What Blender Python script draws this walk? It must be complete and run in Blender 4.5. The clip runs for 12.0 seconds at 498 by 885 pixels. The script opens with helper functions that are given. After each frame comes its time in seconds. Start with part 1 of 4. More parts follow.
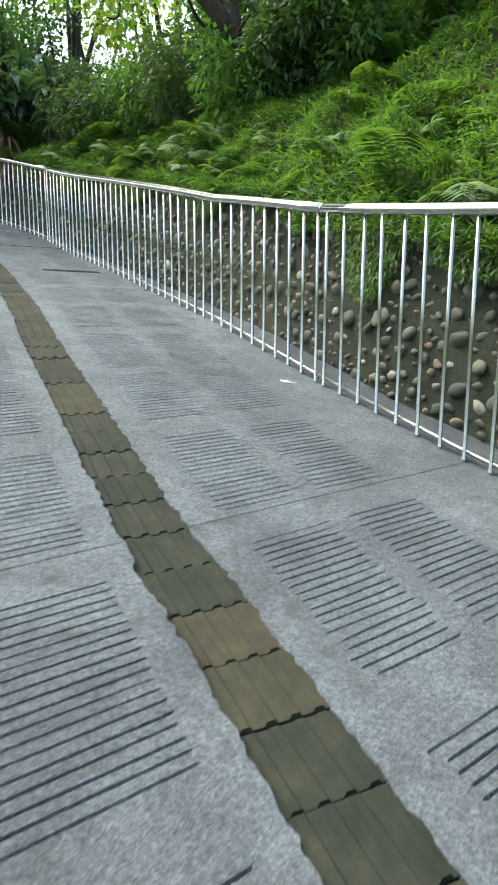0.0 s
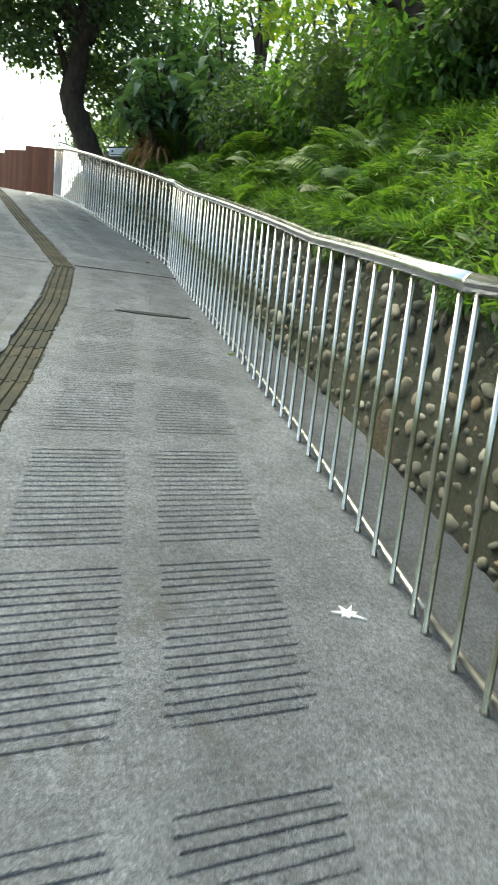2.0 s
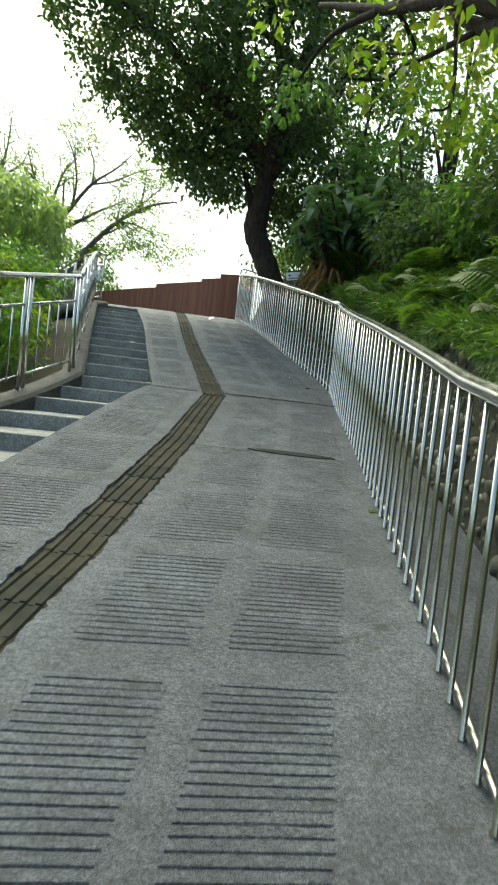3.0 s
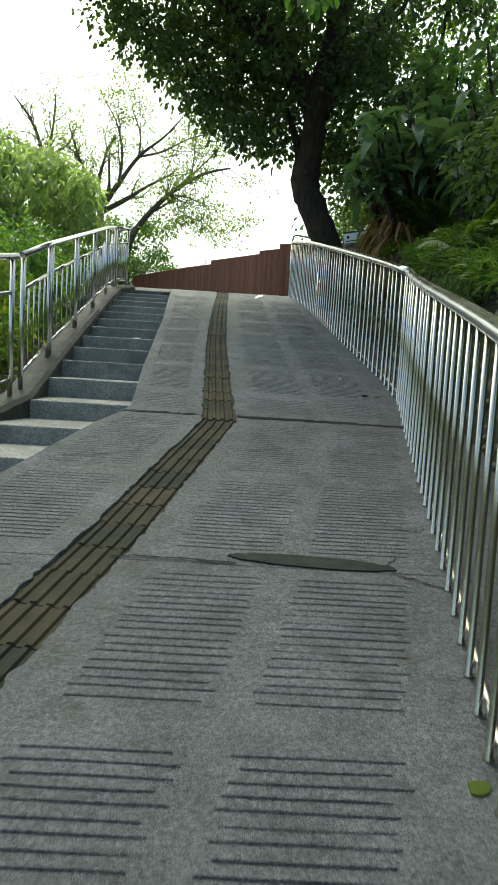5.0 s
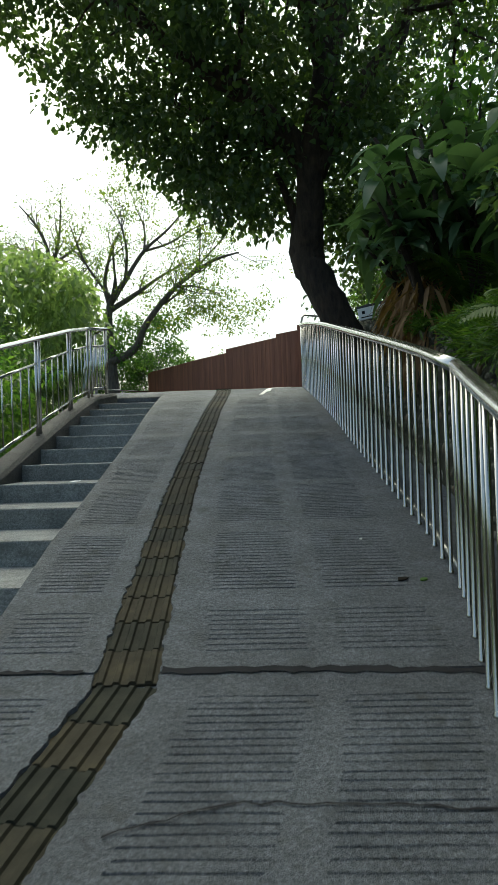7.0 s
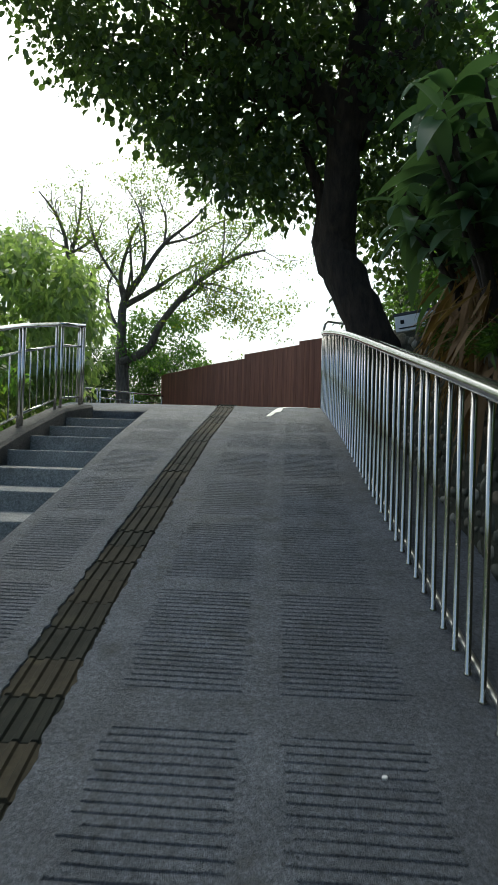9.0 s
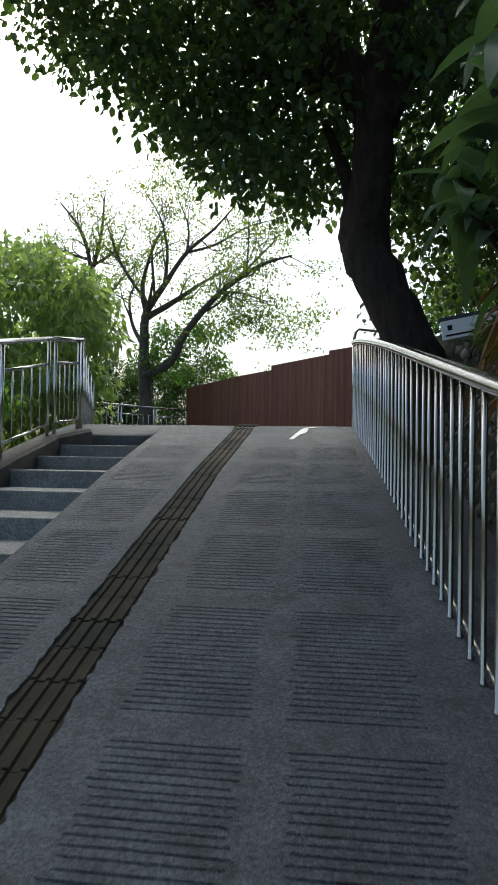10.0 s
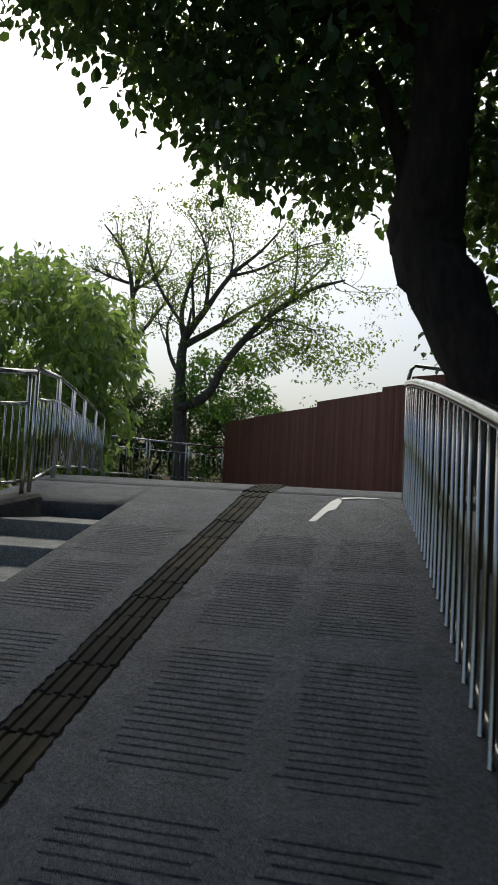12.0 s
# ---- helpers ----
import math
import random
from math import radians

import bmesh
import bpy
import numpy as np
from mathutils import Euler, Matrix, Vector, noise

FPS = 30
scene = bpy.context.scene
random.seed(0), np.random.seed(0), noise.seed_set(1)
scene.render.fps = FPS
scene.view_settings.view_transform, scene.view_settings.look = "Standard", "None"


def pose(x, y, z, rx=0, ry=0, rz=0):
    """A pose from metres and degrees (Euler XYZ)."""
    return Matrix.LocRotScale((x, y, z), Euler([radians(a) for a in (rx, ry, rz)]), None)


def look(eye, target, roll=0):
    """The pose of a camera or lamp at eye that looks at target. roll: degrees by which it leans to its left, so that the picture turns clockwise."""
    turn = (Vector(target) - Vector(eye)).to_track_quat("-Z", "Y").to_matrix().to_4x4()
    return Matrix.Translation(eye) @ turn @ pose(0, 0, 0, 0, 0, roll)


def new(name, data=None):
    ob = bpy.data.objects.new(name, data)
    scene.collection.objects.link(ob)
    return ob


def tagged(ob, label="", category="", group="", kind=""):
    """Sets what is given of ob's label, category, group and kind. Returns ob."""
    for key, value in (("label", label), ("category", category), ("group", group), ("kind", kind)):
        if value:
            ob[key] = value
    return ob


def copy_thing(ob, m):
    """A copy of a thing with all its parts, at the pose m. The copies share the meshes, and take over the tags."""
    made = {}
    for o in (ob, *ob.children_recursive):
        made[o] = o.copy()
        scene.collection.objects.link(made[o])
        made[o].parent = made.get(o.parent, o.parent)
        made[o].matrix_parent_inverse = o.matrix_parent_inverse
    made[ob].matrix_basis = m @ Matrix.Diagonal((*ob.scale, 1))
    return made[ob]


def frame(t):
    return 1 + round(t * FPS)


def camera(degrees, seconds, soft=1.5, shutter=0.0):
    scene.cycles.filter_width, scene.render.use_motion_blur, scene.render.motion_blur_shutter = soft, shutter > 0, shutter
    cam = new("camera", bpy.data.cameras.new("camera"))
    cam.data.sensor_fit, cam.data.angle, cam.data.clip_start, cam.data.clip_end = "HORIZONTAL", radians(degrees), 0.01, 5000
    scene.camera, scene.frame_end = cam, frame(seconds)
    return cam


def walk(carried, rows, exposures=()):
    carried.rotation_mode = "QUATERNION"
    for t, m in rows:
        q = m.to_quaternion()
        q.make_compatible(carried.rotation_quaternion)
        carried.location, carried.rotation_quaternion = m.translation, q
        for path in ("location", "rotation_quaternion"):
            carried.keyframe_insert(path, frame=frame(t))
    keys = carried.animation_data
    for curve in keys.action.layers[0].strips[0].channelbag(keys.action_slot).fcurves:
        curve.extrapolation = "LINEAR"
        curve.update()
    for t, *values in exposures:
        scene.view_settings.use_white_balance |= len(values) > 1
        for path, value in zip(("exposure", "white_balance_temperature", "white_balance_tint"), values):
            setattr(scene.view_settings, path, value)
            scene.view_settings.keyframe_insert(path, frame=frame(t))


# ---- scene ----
cam = camera(40.0, 12.0, shutter=0.2)
PATH = [
    (0, (-0.818, -1.404, 1.115), (0.419, 0.119, 0.729), 0.3),
    (0.5, (-0.376, -1.145, 1.291), (0.925, 0.327, 0.914), 0.4),
    (1, (0.058, -0.694, 1.459), (1.043, 1.028, 1.201), 1.6),
    (1.5, (0.567, -0.262, 1.585), (1.547, 1.435, 1.182), 1.4),
    (2, (1.029, 0.22, 1.587), (1.856, 2.006, 1.231), 6.1),
    (2.5, (1.391, 0.695, 1.702), (1.872, 2.623, 1.477), 4.3),
    (3, (1.693, 1.101, 1.851), (1.973, 3.079, 1.75), 6.4),
    (3.2, (1.84, 1.296, 1.847), (2.038, 3.285, 1.789), 5.8),
    (4.8, (2.371, 3.32, 2.24), (2.436, 5.315, 2.112), 3.8),
    (5, (2.424, 3.566, 2.286), (2.469, 5.556, 2.09), 3.5),
    (5.5, (2.532, 4.215, 2.375), (2.553, 6.206, 2.189), 0.8),
    (6, (2.685, 4.847, 2.543), (2.642, 6.841, 2.399), -1.1),
    (6.5, (2.768, 5.389, 2.656), (2.647, 7.384, 2.739), -1.0),
    (6.7, (2.835, 5.634, 2.724), (2.741, 7.631, 2.764), -1.9),
    (8.3, (3.093, 7.145, 3.064), (2.975, 9.142, 3.078), 3.1),
    (8.5, (3.105, 7.374, 3.095), (2.934, 9.366, 3.144), 3.3),
    (9, (3.122, 7.953, 3.208), (2.963, 9.946, 3.247), 1.7),
    (9.5, (3.155, 8.491, 3.325), (2.962, 10.481, 3.368), 2.6),
    (10, (3.164, 9.066, 3.43), (2.909, 11.049, 3.494), 1.0),
    (10.5, (3.216, 9.625, 3.546), (2.972, 11.609, 3.617), 3.5),
    (11, (3.231, 10.181, 3.664), (2.931, 12.153, 3.809), 2.1),
    (11.5, (3.293, 10.694, 3.83), (3.006, 12.67, 3.946), 4.8),
    (12, (3.261, 11.274, 3.905), (2.844, 13.224, 4.048), 3.2),
]
EXPOSURES = [(0, 1.95, 6200, -6), (1.0, 2.1, 6400, -7), (1.5, 1.9, 6500, -8), (2.0, 1.9, 6600, -9), (2.5, 1.65, 6600, -10), (3.0, 1.25, 6600, -11), (5.0, 1.02, 6600, -12), (6.0, 0.98, 6500, -12), (6.5, 0.68, 6400, -11), (8.5, 0.62, 6100, -4), (9.2, 0.63, 6050, -3), (10.0, 0.48, 6050, 0), (11.0, 0.27, 6100, 1), (12.0, -0.17, 6150, 3)]
walk(cam, [(t, look(eye, target, roll)) for t, eye, target, roll in PATH], EXPOSURES)

# ---- light: bright hazy overcast sky, the veiled sun ahead of the walker ----
SUN_ELEVATION, SUN_AZIMUTH = radians(55), radians(-20)   # azimuth from +y towards +x
world = bpy.data.worlds.new("sky")
scene.world = world
world.use_nodes = True
wn = world.node_tree
sky = wn.nodes.new("ShaderNodeTexSky")
sky.sky_type = "NISHITA"
sky.sun_disc = False
sky.sun_elevation, sky.sun_rotation = SUN_ELEVATION, SUN_AZIMUTH
sky.air_density, sky.dust_density, sky.ozone_density = 1.0, 7.0, 1.0
wn.links.new(sky.outputs[0], wn.nodes["Background"].inputs[0])
wn.nodes["Background"].inputs[1].default_value = 0.15
sun = new("sun", bpy.data.lights.new("sun", "SUN"))
sun.data.energy, sun.data.angle, sun.data.color = 0.5, radians(35), (1.0, 0.95, 0.88)
sun.matrix_world = look((0, 0, 0), (-math.sin(SUN_AZIMUTH) * math.cos(SUN_ELEVATION), -math.cos(SUN_AZIMUTH) * math.cos(SUN_ELEVATION), -math.sin(SUN_ELEVATION)))


# ---- materials ----
def material(name):
    m = bpy.data.materials.new(name)
    m.use_nodes = True
    nt = m.node_tree
    return m, nt, nt.nodes["Principled BSDF"]


def node(nt, kind, links=None, **values):
    n = nt.nodes.new(kind)
    for key, value in values.items():
        n.inputs[key.replace("_", " ")].default_value = value
    for key, socket in (links or {}).items():
        nt.links.new(socket, n.inputs[key])
    return n


def noise_tex(nt, coord, scale, detail=4.0, rough=0.55):
    return node(nt, "ShaderNodeTexNoise", {"Vector": coord}, Scale=scale, Detail=detail, Roughness=rough).outputs["Fac"]


def ramp_of(nt, fac, stops):
    n = nt.nodes.new("ShaderNodeValToRGB")
    nt.links.new(fac, n.inputs[0])
    e = n.color_ramp.elements
    while len(e) < len(stops):
        e.new(0.5)
    for k, (at, c) in enumerate(stops):
        e[k].position = at
        e[k].color = (*c, 1)
    return n.outputs[0]


def mixed(nt, fac, a, b, blend="MIX"):
    n = nt.nodes.new("ShaderNodeMix")
    n.data_type, n.blend_type = "RGBA", blend
    for socket, v in ((n.inputs[0], fac), (n.inputs[6], a), (n.inputs[7], b)):
        if isinstance(v, (int, float)):
            socket.default_value = v
        elif isinstance(v, tuple):
            socket.default_value = (*v, 1)
        else:
            nt.links.new(v, socket)
    return n.outputs[2]


def bump(nt, shader, height, strength, distance):
    b = node(nt, "ShaderNodeBump", {"Height": height}, Strength=strength, Distance=distance)
    nt.links.new(b.outputs[0], shader.inputs["Normal"])


def place_coord(nt):
    return nt.nodes.new("ShaderNodeNewGeometry").outputs["Position"]


def concrete_material(name, dark, light, stain, rough=0.7, relief=0.02):
    m, nt, p = material(name)
    co = place_coord(nt)
    blotch = noise_tex(nt, co, 0.9, 6, 0.62)
    fine = noise_tex(nt, co, 62, 6, 0.78)
    grit = noise_tex(nt, co, 260, 2, 0.6)
    base = ramp_of(nt, blotch, [(0.3, dark), (0.7, light)])
    patchy = noise_tex(nt, co, 3.3, 8, 0.75)
    base = mixed(nt, 0.8, base, ramp_of(nt, patchy, [(0.36, (0.72, 0.73, 0.73)), (0.5, (1.0, 1.0, 1.0)), (0.64, (1.3, 1.3, 1.3))]), "MULTIPLY")
    base = mixed(nt, 0.72, base, ramp_of(nt, fine, [(0.39, (0.5, 0.5, 0.5)), (0.5, (1.0, 1.0, 1.0)), (0.61, (1.5, 1.5, 1.5))]), "MULTIPLY")
    speck = noise_tex(nt, co, 135, 3, 0.7)
    base = mixed(nt, 0.45, base, ramp_of(nt, speck, [(0.38, (0.55, 0.55, 0.56)), (0.5, (0.98, 0.98, 0.98)), (0.6, (1.45, 1.45, 1.43)), (0.7, (1.9, 1.9, 1.85))]), "MULTIPLY")
    spots = ramp_of(nt, noise_tex(nt, co, 5.5, 5, 0.7), [(0.56, (0, 0, 0)), (0.72, (1, 1, 1))])
    base = mixed(nt, spots, base, stain)
    nt.links.new(base, p.inputs["Base Color"])
    p.inputs["Roughness"].default_value = rough
    nt.links.new(ramp_of(nt, blotch, [(0.35, (rough - 0.1,) * 3), (0.65, (rough + 0.1,) * 3)]), p.inputs["Roughness"])
    p.inputs["Specular IOR Level"].default_value = 0.4
    total = node(nt, "ShaderNodeMath", {0: fine, 1: grit})
    trowel = node(nt, "ShaderNodeMapping", {"Vector": co}, Scale=(9, 26, 9))
    coarse = node(nt, "ShaderNodeMath", {0: total.outputs[0], 1: noise_tex(nt, trowel.outputs[0], 1.0, 5, 0.6)})
    bump(nt, p, coarse.outputs[0], 1.0, relief)
    return m


CONCRETE = concrete_material("ramp concrete", (0.108, 0.119, 0.136), (0.190, 0.207, 0.233), (0.092, 0.097, 0.097))
CONCRETE_DARK = concrete_material("stair concrete", (0.22, 0.225, 0.217), (0.33, 0.335, 0.325), (0.17, 0.17, 0.155), 0.75, 0.006)
CONCRETE_KERB = concrete_material("kerb concrete", (0.07, 0.068, 0.062), (0.135, 0.13, 0.12), (0.055, 0.05, 0.04))
MORTAR = concrete_material("mossy mortar", (0.026, 0.03, 0.018), (0.07, 0.072, 0.046), (0.03, 0.045, 0.016), 0.9)
GROOVE_DARK = concrete_material("darker groove concrete", (0.05, 0.054, 0.059), (0.10, 0.107, 0.115), (0.045, 0.05, 0.047), 0.9)
SOIL = concrete_material("soil and leaf litter", (0.04, 0.035, 0.022), (0.085, 0.07, 0.04), (0.03, 0.045, 0.015), 0.92)


def tile_material():
    m, nt, p = material("tactile tile")
    co = place_coord(nt)
    rnd = nt.nodes.new("ShaderNodeObjectInfo").outputs["Random"]
    base = ramp_of(nt, rnd, [(0.0, (0.020, 0.022, 0.017)), (0.5, (0.027, 0.028, 0.021)), (0.8, (0.036, 0.033, 0.023)), (1.0, (0.045, 0.039, 0.026))])
    grime = noise_tex(nt, co, 7, 6, 0.7)
    base = mixed(nt, 0.7, base, ramp_of(nt, grime, [(0.3, (0.5, 0.52, 0.48)), (0.5, (0.95, 0.95, 0.92)), (0.7, (1.75, 1.65, 1.4))]), "MULTIPLY")
    nt.links.new(base, p.inputs["Base Color"])
    p.inputs["Roughness"].default_value = 0.85
    p.inputs["Specular IOR Level"].default_value = 0.15
    bump(nt, p, noise_tex(nt, co, 120, 4, 0.7), 0.4, 0.004)
    return m


TILE = tile_material()


def steel_material(name, tint, rough):
    m, nt, p = material(name)
    co = place_coord(nt)
    n1 = noise_tex(nt, co, 3.0, 5, 0.65)
    n2 = noise_tex(nt, co, 6, 3, 0.6)
    nt.links.new(ramp_of(nt, n1, [(0.3, tuple(c * 0.8 for c in tint)), (0.7, tint)]), p.inputs["Base Color"])
    p.inputs["Metallic"].default_value = 1.0
    nt.links.new(ramp_of(nt, n2, [(0.3, (rough - 0.03,) * 3), (0.75, (rough + 0.06,) * 3)]), p.inputs["Roughness"])
    return m


STEEL = steel_material("brushed stainless steel", (0.68, 0.67, 0.645), 0.2)
STEEL_BAR = steel_material("upright bar steel", (0.60, 0.575, 0.535), 0.2)
STEEL_DULL = steel_material("weathered steel", (0.42, 0.41, 0.38), 0.38)


def stone_material():
    m, nt, p = material("cobble stone")
    co = place_coord(nt)
    rnd = nt.nodes.new("ShaderNodeNewGeometry").outputs["Random Per Island"]
    info = nt.nodes.new("ShaderNodeObjectInfo").outputs["Random"]
    r = node(nt, "ShaderNodeMath", {0: rnd, 1: info})
    r.operation = "ADD"
    f = node(nt, "ShaderNodeMath", {0: r.outputs[0]})
    f.operation = "FRACT"
    base = ramp_of(nt, f.outputs[0], [(0.0, (0.045, 0.048, 0.036)), (0.3, (0.08, 0.08, 0.06)), (0.6, (0.12, 0.115, 0.088)), (0.78, (0.15, 0.105, 0.06)), (0.92, (0.30, 0.29, 0.25)), (1.0, (0.07, 0.068, 0.052))])
    base = mixed(nt, 0.7, base, ramp_of(nt, noise_tex(nt, co, 22, 6, 0.7), [(0.3, (0.45, 0.47, 0.42)), (0.65, (1.15, 1.12, 1.05))]), "MULTIPLY")
    nt.links.new(base, p.inputs["Base Color"])
    p.inputs["Roughness"].default_value = 0.75
    bump(nt, p, noise_tex(nt, co, 70, 4, 0.65), 0.4, 0.006)
    return m


STONE = stone_material()


def leaf_material(name, colours, glow=0.45, rough=0.5):
    """Leaf: diffuse and gloss on the face, light passing through from behind."""
    m, nt, p = material(name)
    rnd = nt.nodes.new("ShaderNodeNewGeometry").outputs["Random Per Island"]
    steps = [(k / (len(colours) - 1), c) for k, c in enumerate(colours)]
    base = ramp_of(nt, rnd, steps)
    co = place_coord(nt)
    base = mixed(nt, 0.6, base, ramp_of(nt, noise_tex(nt, co, 1.3, 4, 0.6), [(0.3, (0.6, 0.65, 0.6)), (0.7, (1.3, 1.25, 1.1))]), "MULTIPLY")
    nt.links.new(base, p.inputs["Base Color"])
    p.inputs["Roughness"].default_value = rough
    p.inputs["Specular IOR Level"].default_value = 0.35
    tr = node(nt, "ShaderNodeBsdfTranslucent", {"Color": mixed(nt, 1.0, base, (1.25, 1.35, 0.55), "MULTIPLY")})
    mix = nt.nodes.new("ShaderNodeMixShader")
    mix.inputs[0].default_value = glow
    nt.links.new(p.outputs[0], mix.inputs[1])
    nt.links.new(tr.outputs[0], mix.inputs[2])
    nt.links.new(mix.outputs[0], nt.nodes["Material Output"].inputs["Surface"])
    return m


LEAF_DARK = leaf_material("dark tree leaf", [(0.062, 0.10, 0.055), (0.085, 0.135, 0.066), (0.12, 0.175, 0.07)], 0.5, 0.4)
LEAF_MID = leaf_material("shrub leaf", [(0.075, 0.155, 0.045), (0.11, 0.205, 0.058), (0.16, 0.255, 0.075)], 0.55)
LEAF_LIME = leaf_material("young leaf", [(0.11, 0.19, 0.035), (0.165, 0.24, 0.045), (0.26, 0.29, 0.06)], 0.64)
LEAF_FERN = leaf_material("fern leaf", [(0.055, 0.118, 0.027), (0.092, 0.17, 0.036), (0.15, 0.22, 0.055)], 0.45)
LEAF_BROAD = leaf_material("broad leaf", [(0.08, 0.135, 0.08), (0.115, 0.185, 0.11), (0.165, 0.24, 0.15)], 0.45, 0.28)
LEAF_SOFT = leaf_material("soft green leaf", [(0.19, 0.27, 0.145), (0.26, 0.34, 0.185), (0.34, 0.42, 0.24)], 0.6, 0.35)
LEAF_DEAD = leaf_material("dry leaf", [(0.22, 0.125, 0.06), (0.32, 0.20, 0.11), (0.17, 0.095, 0.05)], 0.25, 0.8)


def bark_material(name, dark, light):
    m, nt, p = material(name)
    tc = nt.nodes.new("ShaderNodeNewGeometry").outputs["Position"]
    mp = node(nt, "ShaderNodeMapping", {"Vector": tc}, Scale=(14, 14, 3))
    n1 = noise_tex(nt, mp.outputs[0], 1.0, 7, 0.7)
    n2 = noise_tex(nt, tc, 2.0, 4, 0.6)
    base = ramp_of(nt, n1, [(0.3, dark), (0.7, light)])
    base = mixed(nt, 0.6, base, ramp_of(nt, n2, [(0.3, (0.6, 0.62, 0.6)), (0.7, (1.3, 1.2, 1.1))]), "MULTIPLY")
    nt.links.new(base, p.inputs["Base Color"])
    p.inputs["Roughness"].default_value = 0.9
    bump(nt, p, n1, 1.0, 0.07)
    return m


BARK = bark_material("dark bark", (0.018, 0.014, 0.012), (0.085, 0.06, 0.045))
BARK_PALE = bark_material("grey bark", (0.06, 0.05, 0.042), (0.19, 0.165, 0.14))


def fence_material():
    m, nt, p = material("rust-brown board")
    co = place_coord(nt)
    rnd = nt.nodes.new("ShaderNodeObjectInfo").outputs["Random"]
    base = ramp_of(nt, rnd, [(0.0, (0.19, 0.068, 0.04)), (0.5, (0.23, 0.085, 0.05)), (1.0, (0.28, 0.105, 0.06))])
    mp = node(nt, "ShaderNodeMapping", {"Vector": co}, Scale=(20, 20, 1.5))
    base = mixed(nt, 0.7, base, ramp_of(nt, noise_tex(nt, mp.outputs[0], 1.0, 6, 0.65), [(0.3, (0.65, 0.62, 0.6)), (0.7, (1.25, 1.25, 1.25))]), "MULTIPLY")
    nt.links.new(base, p.inputs["Base Color"])
    p.inputs["Roughness"].default_value = 0.6
    return m


FENCE = fence_material()


def plain_material(name, colour, rough=0.6, vary=0.25, scale=8.0, metal=0.0, gloss=0.5):
    m, nt, p = material(name)
    co = place_coord(nt)
    lo, hi = tuple(c * (1 - vary) for c in colour), tuple(min(1, c * (1 + vary)) for c in colour)
    nt.links.new(ramp_of(nt, noise_tex(nt, co, scale, 5, 0.65), [(0.3, lo), (0.7, hi)]), p.inputs["Base Color"])
    p.inputs["Roughness"].default_value = rough
    p.inputs["Metallic"].default_value = metal
    p.inputs["Specular IOR Level"].default_value = gloss
    return m


WHITE_PAINT = plain_material("white paint", (0.72, 0.72, 0.70), 0.6, 0.12, 20)
WHITE_BOARD = plain_material("white board", (0.78, 0.78, 0.77), 0.4, 0.06, 4)
DARK_METAL = plain_material("dark painted metal", (0.03, 0.03, 0.032), 0.5)
DARK_WALL = plain_material("dark sheet wall", (0.035, 0.04, 0.045), 0.6, 0.3, 1.5)
DAMP = plain_material("damp concrete", (0.028, 0.032, 0.03), 0.95, 0.3, 14, 0.0, 0.1)
MARK = plain_material("dark print", (0.022, 0.022, 0.024), 0.9, gloss=0.1)
LEAF_ROT = plain_material("rotten leaf", (0.014, 0.011, 0.008), 0.9, gloss=0.15)


# ---- mesh helpers ----
def mesh_object(name, verts, faces, mat, parent=None, smooth=False):
    me = bpy.data.meshes.new(name)
    me.from_pydata([tuple(map(float, v)) for v in verts], [], faces)
    me.materials.append(mat)
    if smooth:
        me.polygons.foreach_set("use_smooth", [True] * len(me.polygons))
    me.update()
    ob = new(name, me)
    ob.parent = parent
    return ob


def part(name, bm, mat, parent=None, label="", smooth=False):
    bmesh.ops.recalc_face_normals(bm, faces=bm.faces[:])
    me = bpy.data.meshes.new(name)
    bm.to_mesh(me)
    bm.free()
    me.materials.append(mat)
    if smooth:
        me.polygons.foreach_set("use_smooth", [True] * len(me.polygons))
    ob = new(name, me)
    ob.parent = parent
    return tagged(ob, label)


def thing(name, label, category, at=(0, 0, 0), group="", kind=""):
    ob = new(name)
    ob.empty_display_size = 0.1
    ob.location = at
    return tagged(ob, label, category, group, kind)


def fast_mesh(name, verts, tris, mat, parent=None):
    """A large triangle mesh out of arrays."""
    me = bpy.data.meshes.new(name)
    nv, nf = len(verts), len(tris)
    me.vertices.add(nv)
    me.vertices.foreach_set("co", np.ascontiguousarray(verts, dtype=np.float32).ravel())
    me.loops.add(nf * 3)
    me.loops.foreach_set("vertex_index", np.ascontiguousarray(tris, dtype=np.int32).ravel())
    me.polygons.add(nf)
    me.polygons.foreach_set("loop_start", np.arange(0, nf * 3, 3, dtype=np.int32))
    me.polygons.foreach_set("loop_total", np.full(nf, 3, dtype=np.int32))
    me.materials.append(mat)
    me.update(calc_edges=True)
    me.validate()
    ob = new(name, me)
    ob.parent = parent
    return ob


def add_box(bm, x0, x1, y0, y1, z0, z1, m=None, bevel=0.0):
    r = bmesh.ops.create_cube(bm, size=1.0)
    vs = r["verts"]
    for v in vs:
        v.co = Vector((x0 + (v.co.x + 0.5) * (x1 - x0), y0 + (v.co.y + 0.5) * (y1 - y0), z0 + (v.co.z + 0.5) * (z1 - z0)))
    if bevel:
        es = list({e for v in vs for e in v.link_edges})
        r2 = bmesh.ops.bevel(bm, geom=es, offset=bevel, segments=2, profile=0.6, affect="EDGES")
        vs = list({v for f in r2["faces"] for v in f.verts} | {v for v in vs if v.is_valid})
    if m is not None:
        bmesh.ops.transform(bm, matrix=m, verts=vs)
    return vs


